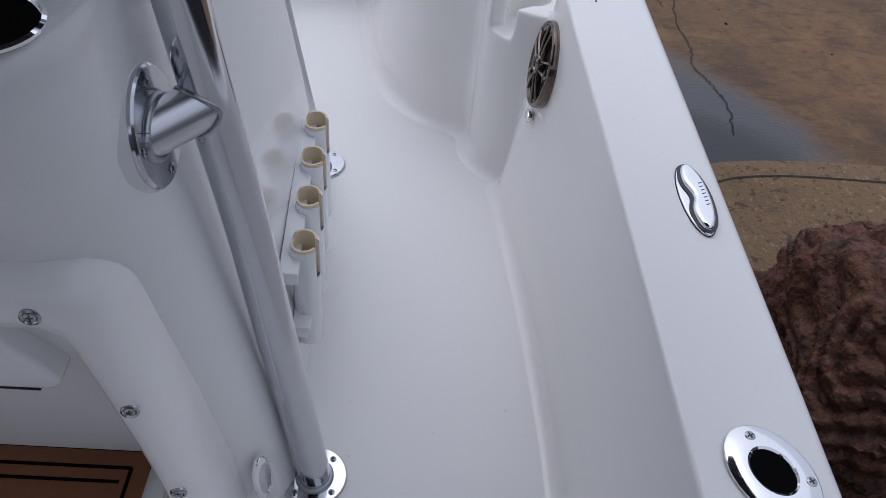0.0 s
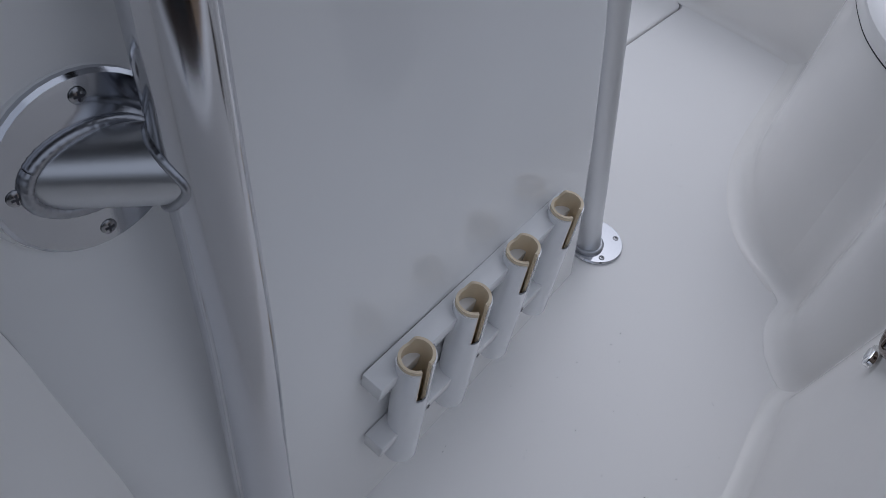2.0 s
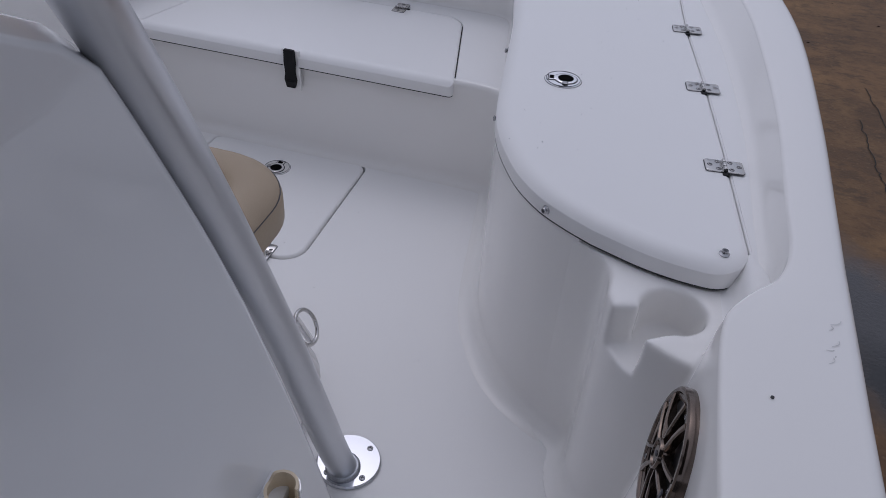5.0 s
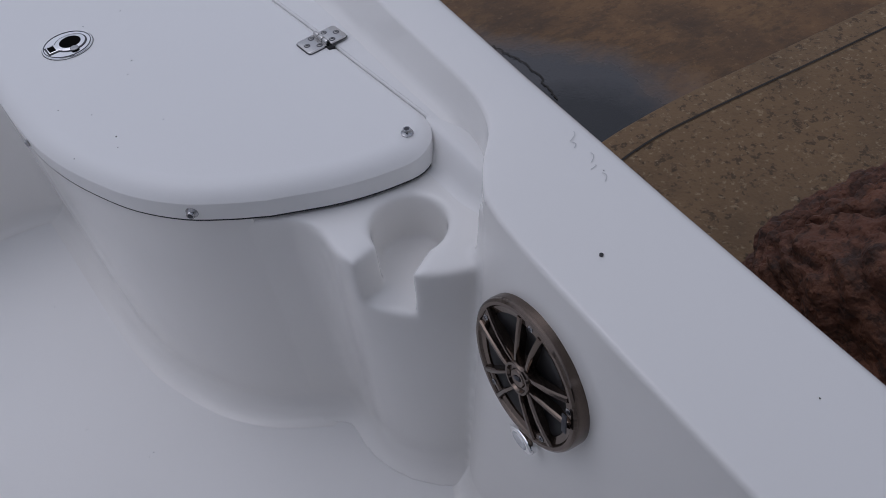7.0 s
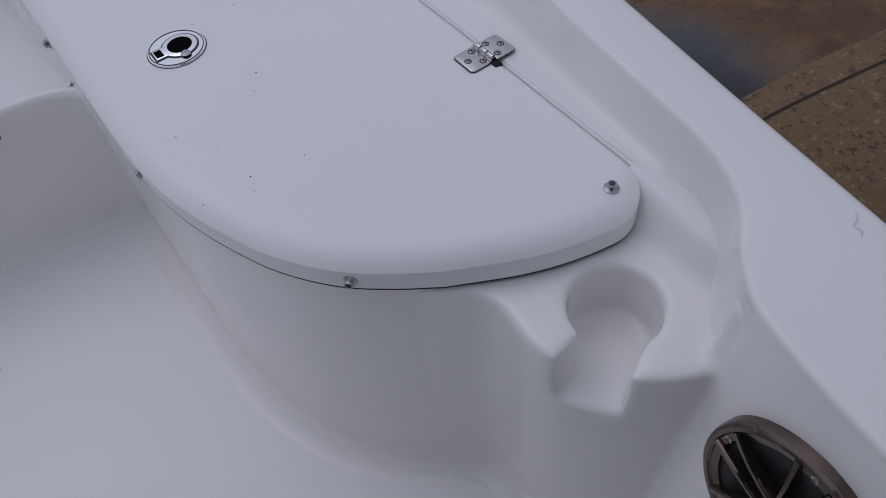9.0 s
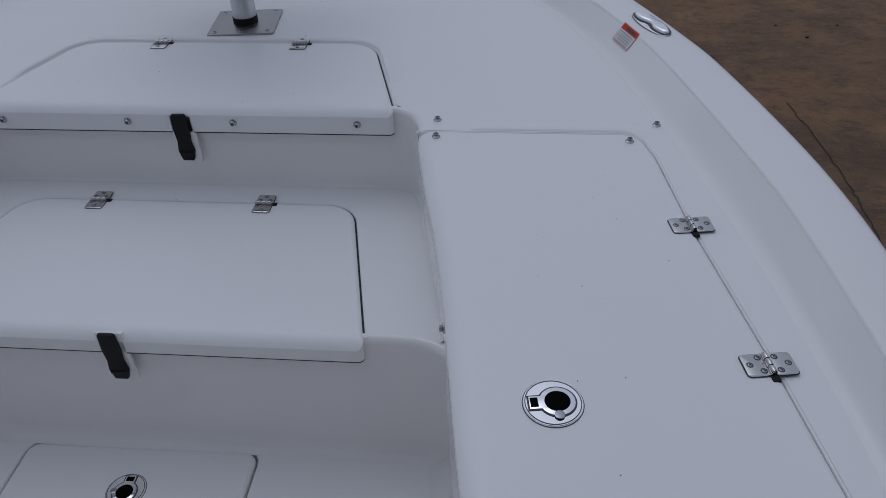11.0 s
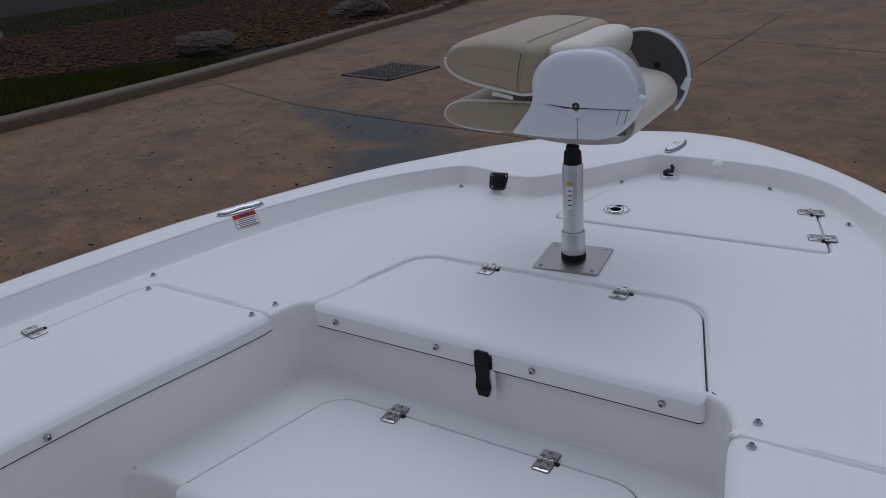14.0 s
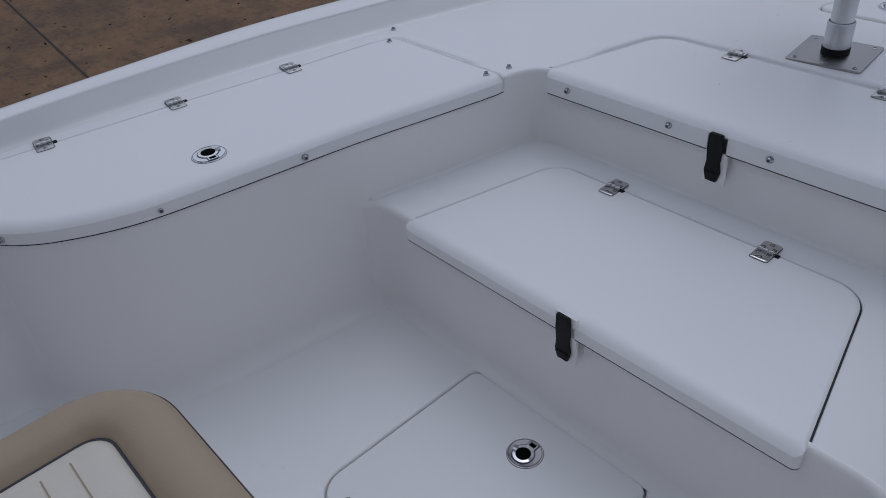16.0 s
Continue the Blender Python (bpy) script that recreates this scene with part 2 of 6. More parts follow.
layer(ROCK, 5.0, 0.48, 0.62, (0.160, 0.066, 0.034), 0.6)
# dark layers stand for shade in the crevices
layer(ROCK, 11.0, 0.50, 0.64, (0.030, 0.018, 0.014), 0.8, (1, 1, 2.6))
layer(ROCK, 34.0, 0.55, 0.66, (0.23, 0.110, 0.060), 0.45, (1, 1, 2.2))
layer(ROCK, 55.0, 0.55, 0.64, (0.018, 0.011, 0.009), 0.7)
layer(BOULDER, 7.0, 0.50, 0.64, (0.040, 0.028, 0.020), 0.7)
SOIL = shader("dark_mulch", (0.014, 0.009, 0.006), 0.95, spec=0.1, tint=0.4, scale=12, fine=80, bump=0.1, relief=0.01)
PEBBLE = shader("river_pebbles", (0.052, 0.030, 0.018), 0.85, spec=0.15, tint=0.6, scale=8, fine=90, bump=0.05)
GRASS = shader("grass_blades", (0.052, 0.050, 0.010), 0.9, tint=0.4, scale=2, bump=0.0, spec=0.1)
BARK = shader("orange_brown_bark", (0.070, 0.032, 0.012), 0.9, spec=0.1, tint=0.75, scale=9, fine=60, bump=0.05, speck=(5.0, 0.52, (0.026, 0.014, 0.008)))
IRON = shader("rusty_iron", (0.06, 0.048, 0.04), 0.75, metal=0.3, tint=0.3, scale=12, fine=90, bump=0.05)
# dark surface of the added light-blocking walls
BLOCKER = shader("light_blocker_dark", (0.05, 0.052, 0.055), 0.6, tint=0.15, scale=1.5, fine=80, bump=0.02)
GALV = shader("galvanised_steel", (0.22, 0.23, 0.24), 0.5, metal=0.6, tint=0.12, scale=20, bump=0.02)
JOINT = shader("joint_filler", (0.03, 0.026, 0.022), 0.9, tint=0.2, scale=30, bump=0.03)
YELLOW = shader("yellow_print", (0.6, 0.42, 0.02), 0.5, tint=0.03, bump=0.0)


# ---- mesh tools ----
def finish(bm, name, material, parent=None, label="", angle=40, at=None):
    bmesh.ops.remove_doubles(bm, verts=bm.verts, dist=1e-5)
    bmesh.ops.recalc_face_normals(bm, faces=bm.faces)
    me = bpy.data.meshes.new(name)
    bm.to_mesh(me)
    bm.free()
    me.materials.append(material)
    me.shade_smooth()
    me.set_sharp_from_angle(angle=radians(angle))
    ob = new(name, me)
    if parent:
        ob.parent = parent
    if at is not None:
        ob.matrix_basis = at
    if label:
        ob["label"] = label
    return ob


def part(name, bm, material, parent, label="", angle=40, at=None):
    return finish(bm, name, material, parent, label, angle, at)


def thing(name, label, category, group="", kind="", m=None):
    ob = new(name)
    ob.empty_display_size = 0.05
    if m is not None:
        ob.matrix_basis = m
    return tagged(ob, label, category, group, kind)


def strip(bm, rows, close=False):
    """Quads between rows of points."""
    vs = [[bm.verts.new(p) for p in row] for row in rows]
    for a, b in zip(vs, vs[1:]):
        n = len(a)
        for i in range(n if close else n - 1):
            j = (i + 1) % n
            bm.faces.new((a[i], a[j], b[j], b[i]))
    return vs


def smooth_line(pts, per=6, closed=False):
    """A soft curve through the points."""
    pts = [Vector(p) for p in pts]
    n, out = len(pts), []
    for i in range(n if closed else n - 1):
        p1, p2 = pts[i], pts[(i + 1) % n]
        p0 = pts[i - 1] if closed or i else p1 * 2 - p2
        p3 = pts[(i + 2) % n] if closed or i + 2 < n else p2 * 2 - p1
        d1 = max((p2 - p1).length, 1e-6)
        m1 = (p2 - p0) / max((p2 - p1).length + (p1 - p0).length, 1e-6) * d1
        m2 = (p3 - p1) / max((p3 - p2).length + (p2 - p1).length, 1e-6) * d1
        for k in range(per):
            t = k / per
            out.append(p1 * (2 * t**3 - 3 * t * t + 1) + m1 * (t**3 - 2 * t * t + t) + p2 * (3 * t * t - 2 * t**3) + m2 * (t**3 - t * t))
    if not closed:
        out.append(pts[-1])
    return out


def rounded(corners, seg=7):
    """A closed outline from (x, y, radius) corners."""
    out, n = [], len(corners)
    for i, (x, y, r) in enumerate(corners):
        p = Vector((x, y))
        a, b = Vector(corners[i - 1][:2]) - p, Vector(corners[(i + 1) % n][:2]) - p
        la, lb = a.length, b.length
        a, b = a / la, b / lb
        if r <= 0:
            out.append(p)
            continue
        half = math.acos(max(-1, min(1, a.dot(b)))) / 2
        d = min(r / math.tan(half), 0.49 * la, 0.49 * lb)
        r = d * math.tan(half)
        c = p + (a + b).normalized() * (r / math.sin(half))
        s, e = p + a * d - c, p + b * d - c
        turn = math.atan2(s.x * e.y - s.y * e.x, s.dot(e))
        for k in range(seg + 1):
            w = turn * k / seg
            out.append(c + Vector((s.x * math.cos(w) - s.y * math.sin(w), s.x * math.sin(w) + s.y * math.cos(w))))
    return out


def dense(loop, step=0.025):
    """The closed line with its long stretches divided."""
    loop = [p for i, p in enumerate(loop) if (p - loop[i - 1]).length > 1e-4]
    out = []
    for a, b in zip(loop, loop[1:] + loop[:1]):
        n = max(1, int((b - a).length / step))
        out += [a.lerp(b, k / n) for k in range(n)]
    return out


def area(loop):
    return sum(a.x * b.y - b.x * a.y for a, b in zip(loop, loop[1:] + loop[:1])) / 2


def offset(loop, d, closed=True):
    """The line moved to its left by d."""
    out, n = [], len(loop)
    for i, p in enumerate(loop):
        a = loop[i - 1] if closed or i else None
        b = loop[(i + 1) % n] if closed or i + 1 < n else None
        dirs = [((p - a).normalized() if a is not None else None), ((b - p).normalized() if b is not None else None)]
        dirs = [v for v in dirs if v is not None and v.length > 0]
        t = sum(dirs, Vector((0, 0)))
        t = t.normalized() if t.length > 1e-6 else dirs[0]
        k = max(0.5, t.dot(dirs[0])) if dirs else 1
        out.append(p + Vector((-t.y, t.x)) * d / k)
    return out


def lift(loop, z):
    return [Vector((p.x, p.y, z)) for p in loop]


def fill(bm, loops, z):
    """A flat face in a loop, with holes in it."""
    from mathutils.geometry import tessellate_polygon
    pts = [Vector((p.x, p.y, z)) for loop in loops for p in loop]
    vs = [bm.verts.new(p) for p in pts]
    for tri in tessellate_polygon([lift(loop, z) for loop in loops]):
        try:
            bm.faces.new([vs[i] for i in tri])
        except ValueError:
            pass


def slab(loop, z0, z1, r=0.006, seg=4, bm=None, under=True):
    """A plate with rounded upper edges."""
    bm = bm or bmesh.new()
    loop = loop if area(loop) > 0 else loop[::-1]
    rows = [lift(loop, z0)]
    for k in range(seg + 1):
        w = math.pi / 2 * k / seg
        rows.append(lift(offset(loop, r * (1 - math.cos(w))), z1 - r + r * math.sin(w)))
    strip(bm, rows, True)
    fill(bm, [offset(loop, r)], z1)
    if under:
        fill(bm, [loop], z0)
    return bm


def wall(bot, top, z0, z1, r0=0.03, r1=0.012, bm=None, seg=6):
    """An upright skin along two plan lines, with a cove at its foot and a rounded head; the open side is on the left."""
    bm = bm or bmesh.new()
    rows = []
    side = [Vector((q.x - p.x, q.y - p.y)) for p, q in zip(offset(bot, 0, False), offset(bot, 1, False))]
    def at(z, d):
        f = (z - z0) / (z1 - z0)
        return [Vector((b.x + (t.x - b.x) * f + s.x * d, b.y + (t.y - b.y) * f + s.y * d, z)) for b, t, s in zip(bot, top, side)]
    for k in range(seg + 1):
        w = math.pi / 2 * k / seg
        rows.append(at(z0 + r0 * (1 - math.cos(w)) + 0.0003, r0 * (1 - math.sin(w))))
    for f in (0.25, 0.5, 0.75):
        rows.append(at(z0 + r0 + (z1 - r1 - z0 - r0) * f, 0))
    for k in range(seg + 1):
        w = math.pi / 2 * k / seg
        rows.append(at(z1 - r1 + r1 * math.sin(w), -r1 * (1 - math.cos(w))))
    strip(bm, rows)
    return bm


def tube(path, r, seg=16, bm=None, caps=True):
    bm = bm or bmesh.new()
    path = [Vector(p) for p in path]
    rows, ref = [], Vector((0.31, 0.87, 0.12))
    for i, p in enumerate(path):
        t = (path[min(i + 1, len(path) - 1)] - path[max(i - 1, 0)]).normalized()
        u = (ref - t * ref.dot(t)).normalized()
        ref = u
        v = t.cross(u)
        rows.append([p + (u * math.cos(a) + v * math.sin(a)) * (r[i] if isinstance(r, list) else r) for a in [2 * math.pi * k / seg for k in range(seg)]])
    vs = strip(bm, rows, True)
    if caps:
        bm.faces.new(vs[0][::-1])
        bm.faces.new(vs[-1])
    return bm


def lathe(profile, seg=32, bm=None, m=None):
    """A body turned about z from (radius, height) pairs."""
    bm = bm or bmesh.new()
    m = m or Matrix()
    rows = [[m @ Vector((max(r, 1e-5) * math.cos(a), max(r, 1e-5) * math.sin(a), z)) for a in [2 * math.pi * k / seg for k in range(seg)]] for r, z in profile]
    strip(bm, rows, True)
    return bm


def block(sx, sy, sz, bevel=0.003, m=None, bm=None, seg=2):
    bm = bm or bmesh.new()
    made = bmesh.ops.create_cube(bm, size=1.0, matrix=Matrix.Diagonal((sx, sy, sz, 1)))
    vs = made["verts"]
    if bevel:
        es = list({e for v in vs for e in v.link_edges})
        made = bmesh.ops.bevel(bm, geom=es, offset=bevel, segments=seg, affect="EDGES", profile=0.5)
        vs = [v for v in made["verts"]]
    if m is not None:
        bmesh.ops.transform(bm, matrix=m, verts=vs)
    return bm


def basis(origin, xdir, zdir):
    """A pose with its z along zdir and its x near xdir."""
    z = Vector(zdir).normalized()
    x = Vector(xdir)
    x = (x - z * x.dot(z)).normalized()
    y = z.cross(x)
    m = Matrix((x, y, z)).transposed().to_4x4()
    return Matrix.Translation(origin) @ m


def mirror(pts):
    return [Vector((-p.x, p.y)) for p in pts]


def V2(pairs):
    return [Vector(p) for p in pairs]


# ---- the boat: large structure ----
DECK, MID, SHELF, CAP = 0.525, 0.320, 0.478, 0.590
boat = thing("bay_boat", "white moulded fibreglass bay boat with textured decks", "boat")

# gunwale: outer rim, inner rim, and how high the inner foot stands
RIM = [((1.31, -3.3), (1.16, -3.3)), ((1.31, -2.2), (1.15, -2.2)), ((1.305, -1.6), (1.138, -1.6)), ((1.30, -1.15), (1.127, -1.15)),
       ((1.30, -1.02), (1.133, -1.02)), ((1.30, -0.96), (1.160, -0.965)), ((1.30, -0.905), (1.203, -0.91)), ((1.30, -0.84), (1.222, -0.84)),
       ((1.302, -0.7), (1.222, -0.7)), ((1.305, -0.4), (1.220, -0.4)), ((1.295, 0.0), (1.190, 0.0)), ((1.265, 0.25), (1.160, 0.20)),
       ((1.180, 0.635), (1.074, 0.59)), ((1.125, 0.80), (1.013, 0.80)), ((1.045, 1.005), (0.913, 1.042)), ((0.95, 1.22), (0.811, 1.234)),
       ((0.832, 1.43), (0.703, 1.422)), ((0.62, 1.715), (0.560, 1.635)), ((0.415, 1.915), (0.40, 1.738)), ((0.20, 2.055), (0.20, 1.777)), ((0.0, 2.10), (0.0, 1.784))]
rim_out = smooth_line([a for a, b in RIM])
rim_in = smooth_line([b for a, b in RIM])
# the port bow carries a wider motor pad
PORT_IN = [b for a, b in RIM[:-5]] + [(0.655, 1.415), (0.575, 1.462), (0.33, 1.412), (0.22, 1.50), (0.0, 1.784)]
port_in = [Vector((p.x * 1.008, p.y)) for p in mirror(smooth_line(PORT_IN))]
port_out = [Vector((p.x * 1.010, p.y)) for p in mirror(rim_out)]
full_out = rim_out + port_out[-2::-1]
full_in = rim_in + port_in[-2::-1]


def cap_rows(outs, ins):
    rows = []
    ways = [(o - i).normalized() for o, i in zip(outs, ins)]
    def row(base, d, z):
        return [Vector((p.x + w.x * d, p.y + w.y * d, z)) for p, w in zip(base, ways)]
    rows.append([Vector((p.x * 0.02, p.y - max(0, p.y) * 0.3, -0.897)) for p in outs])
    rows.append(row(outs, -0.42, -0.62))
    rows.append(row(outs, -0.16, -0.12))
    rows.append(row(outs, -0.03, 0.40))
    rows.append(row(outs, -0.012, 0.515))
    rows.append(row(outs, 0.0, 0.52))
    rows.append(row(outs, 0.004, 0.55))
    for k in range(1, 6):
        a = math.pi / 2 * k / 5
        rows.append(row(outs, 0.004 - 0.022 * (1 - math.cos(a)), CAP - 0.022 + 0.022 * math.sin(a)))
    rows.append([Vector(((o.x + i.x) / 2, (o.y + i.y) / 2, CAP + 0.004)) for o, i in zip(outs, ins)])
    for k in range(0, 6):
        a = math.pi / 2 * k / 5
        rows.append(row(ins, 0.007 * (1 - math.sin(a)), CAP - 0.007 + 0.007 * math.cos(a)))
    return rows, ways


bm = bmesh.new()
rows, ways = cap_rows(full_out, full_in)
strip(bm, rows)
part("gunwale", bm, GEL, boat, "glossy white gunwale cap with rounded edges")

# bulwark: the low inner face from the rim down to the deck
first = next(i for i, p in enumerate(rim_in) if p.y > -1.012)
ins = full_in[first:len(full_in) - first]
way = ways[first:len(full_in) - first]
grow = [min(1.0, max(0.02 if p.y < -1.0 else 0.14, (p.y + 0.95) / 1.15)) * (1 - 0.85 * min(1.0, max(0.0, (p.y - 1.25) / 0.3))) for p in ins]
soft_foot = [min(1.0, max(0.0, (p.y + 1.0) / 0.1)) * (1 - 0.55 * min(1.0, max(0.0, (p.y - 1.25) / 0.3))) for p in ins]
drop = [min(1.0, max(0.0, (-0.80 - p.y) / 0.13)) for p in ins]
foot_z = [DECK + (SHELF - 0.02 - DECK) * f * f * (3 - 2 * f) for f in drop]
bm = bmesh.new()
brow = []
def bul(d, cove, zf):
    return [Vector((p.x - w.x * (d * g + cove * c), p.y - w.y * (d * g + cove * c), CAP - 0.007 + (fz - CAP + 0.007) * zf)) for p, w, fz, g, c in zip(ins, way, foot_z, grow, soft_foot)]
for d, cove, zf in ((0.0, 0.0, 0.0), (0.014, 0.0, 0.30), (0.029, 0.0, 0.60), (0.039, 0.0012, 0.80), (0.042, 0.0045, 0.90), (0.044, 0.0105, 0.965), (0.044, 0.020, 1.0)):
    brow.append(bul(d, cove, zf))
strip(bm, brow)
part("bulwark", bm, GEL, boat, "low sloping white inner bulwark", 60)
foot = [Vector((p.x, p.y)) for p in brow[-1]]

# side benches: plan line of the upright face
BENCH = smooth_line([(0.990, -0.835), (0.975, -0.806), (0.945, -0.789), (0.900, -0.765), (0.849, -0.731), (0.800, -0.680), (0.765, -0.625), (0.735, -0.565),
                     (0.712, -0.50), (0.695, -0.42), (0.668, -0.24), (0.640, -0.05), (0.618, 0.07), (0.592, 0.19), (0.568, 0.31), (0.550, 0.41)], 4)
LIP = 0.040
for side, line in (("starboard", BENCH), ("port", mirror(BENCH)[::-1])):
    line = [p for p in line if p.y < 0.02 and abs(p.x) < 0.952]
    line = [p if abs(p.x) < 0.93 else Vector((p.x, p.y + 0.012)) for p in line]
    part("bench_face", wall(line, line, 0.0, DECK - LIP, 0.045, 0.004), GEL, boat)

# wall round the bow step well
half = [(0.550, 0.408), (0.540, 0.455), (0.518, 0.495), (0.478, 0.512), (0.43, 0.515), (0.2, 0.515)]
half = smooth_line(half, 4)
WELL = half + mirror(half)[::-1]
fore = [p for p in BENCH if 0.0 < p.y < 0.40]
FULL_WELL = fore + WELL + mirror(fore)[::-1]
part("step_well_wall", wall(FULL_WELL, FULL_WELL, MID, DECK - LIP, 0.009, 0.0006), GEL, boat, "white wall round the step well", 50)
bm = bmesh.new()
strip(bm, [lift(WELL, DECK - LIP - 0.001), lift(WELL, DECK - 0.012)] + [lift(offset(WELL, -0.012 * (1 - math.cos(math.pi / 12 * k)), False), DECK - 0.012 + 0.012 * math.sin(math.pi / 12 * k)) for k in range(1, 7)])
part("step_well_rim", bm, GEL, boat, "", 50)

# riser of the step
half = smooth_line([(0.668, -0.12), (0.655, -0.055), (0.63, -0.015), (0.59, 0.006), (0.53, 0.012), (0.3, 0.013)], 5)
RISER = half + mirror(half)[::-1]
part("step_riser", wall(RISER, RISER, 0.0, MID, 0.03, 0.014), GEL, boat)

# lids: plan outlines
bench_edge = offset(BENCH, 0.004, False)
SEAT_LID = [p for p in bench_edge if p.y < 0.40 and p.x < 0.95]
SEAT_CORNERS = [(p.x, p.y, 0.0) for p in SEAT_LID] + [(0.5495, 0.412, 0.004), (0.99, 0.412, 0.045), (1.014, 0.33, 0.05), (1.044, 0.10, 0.3), (1.098, -0.20, 0.3), (1.140, -0.47, 0.4), (1.193, -0.840, 0.055), (1.055, -0.834, 0.5)]
BOW_CORNERS = [(0.487, 0.492, 0.012), (0.385, 0.858, 0.085), (-0.385, 0.858, 0.085), (-0.487, 0.492, 0.012)]
STEP_CORNERS = [(0.487, -0.008, 0.012), (0.388, 0.434, 0.075), (-0.388, 0.434, 0.075), (-0.487, -0.008, 0.012)]
SEAT_LID = dense(rounded(SEAT_CORNERS, 9))
BOW_LID = dense(rounded(BOW_CORNERS, 9), 0.009)
STEP_LID = dense(rounded(STEP_CORNERS, 9), 0.009)
SOLE_LID = dense(rounded([(0.236, -0.012, 0.025), (-0.256, -0.016, 0.025), (-0.256, -0.49, 0.06), (0.236, -0.49, 0.06)], 7))
ANCHOR_LID = dense(rounded([(-0.170, 1.262, 0.03), (0.605, 1.272, 0.02), (0.535, 1.54, 0.06), (0.47, 1.625, 0.08), (0.31, 1.685, 0.12), (0.11, 1.685, 0.15), (-0.085, 1.570, 0.12)], 6))


def gutter(bm, loop, z, gap=0.005, r=0.009, depth=0.03, closed=True):
    """The rounded drop of a deck round a lid. Returns where the flat deck ends."""
    loop = loop if area(loop) > 0 else loop[::-1]
    rows = []
    for k in range(5):
        a = math.pi / 2 * k / 4
        rows.append(lift(offset(loop, -(gap + r * (1 - math.sin(a)))), z - r * (1 - math.cos(a))))
    rows.append(lift(offset(loop, -gap), z - depth))
    rows.append(lift(offset(loop, 0.012), z - depth))
    strip(bm, rows, True)
    return offset(loop, -(gap + r))


# foredeck and side decks, one moulding
def deck_inner():
    """The deck's inner edge, from the starboard end round to the port end."""
    seat = offset(SEAT_LID if area(SEAT_LID) > 0 else SEAT_LID[::-1], -0.0055)
    outer = sorted([p for p in seat if p.x > 0.545 and (p.y > 0.405 or p.x > 0.985)], key=lambda p: p.y if p.x > 0.985 else 9 - p.x)
    outer = [p for p in outer if p.y > -0.79]
    bow = offset(BOW_LID if area(BOW_LID) > 0 else BOW_LID[::-1], -0.011)
    right = sorted([p for p in bow if p.x > 0 and p.y > 0.527], key=lambda p: (round(p.y, 4), -p.x))
    well = [p for p in offset(WELL, -0.0115, False) if p.x > 0.494 and p.y > 0.425]
    return outer + well + right


inner = deck_inner()
deck_foot = [p for p in foot if p.y > -0.80]
loop = deck_foot + [Vector((-p.x, p.y)) for p in inner] + inner[::-1]
bm = bmesh.new()
hole = gutter(bm, ANCHOR_LID, DECK)
fill(bm, [loop, hole], DECK)
for lid in (SEAT_LID, mirror(SEAT_LID), BOW_LID):
    lid = lid if area(lid) > 0 else lid[::-1]
    n = len(lid)
    rows = []
    for k in range(5):
        a = math.pi / 2 * k / 4
        g, r = (0.0022, 0.0033) if len(lid) == len(SEAT_LID) else (0.004, 0.007)
        rows.append(lift(offset(lid, -(g + r * (1 - math.sin(a)))), DECK - r * (1 - math.cos(a)) - 0.0005))
    rows.append(lift(offset(lid, -g), DECK - 0.034))
    def along_deck(p):
        if len(lid) == len(BOW_LID):
            return p.y > 0.512
        outboard = abs(p.x) > 0.985 and p.y > -0.795 and not (p.y < -0.7 and abs(p.x) < 1.1)
        return outboard or (p.y > 0.405 and abs(p.x) > 0.545)
    for a, b in zip(rows, rows[1:]):
        for i in range(n):
            j = (i + 1) % n
            if along_deck(a[i]) and along_deck(a[j]):
                bm.faces.new([bm.verts.new(v) for v in (a[i], a[j], b[j], b[i])])
# the deck runs down to the drink shelf outboard of the lids
for sgn in (1, -1):
    crest = [Vector((sgn * x, y)) for x, y in ((1.186, -0.780), (1.188, -0.805), (1.190, -0.835), (1.193, -0.868), (1.196, -0.90), (1.206, -0.93))]
    b = [Vector((sgn * x, y)) for x, y in ((1.235, -0.780), (1.24, -0.81), (1.24, -0.85), (1.238, -0.875), (1.232, -0.905), (1.225, -0.94))]
    crest, b = smooth_line(crest, 4), smooth_line(b, 4)
    n = len(crest) - 1
    def shelf_row(d, f):
        return [Vector((p.x, p.y, (DECK - 0.010 * (i / n) ** 2) * (1 - f) + (SHELF - 0.001) * f)) for i, p in enumerate(offset(crest, -sgn * d, False))]
    rows = [[Vector((p.x, p.y, DECK - 0.0002)) for p in b]] + [shelf_row(d, f) for d, f in ((-0.006, 0.0), (0.0, 0.02), (0.005, 0.10), (0.010, 0.28), (0.015, 0.50), (0.020, 0.72), (0.027, 0.90), (0.036, 0.98), (0.046, 1.0))]
    strip(bm, rows)
part("foredeck", bm, DECKGEL, boat, "white textured foredeck running into the side decks", 30)

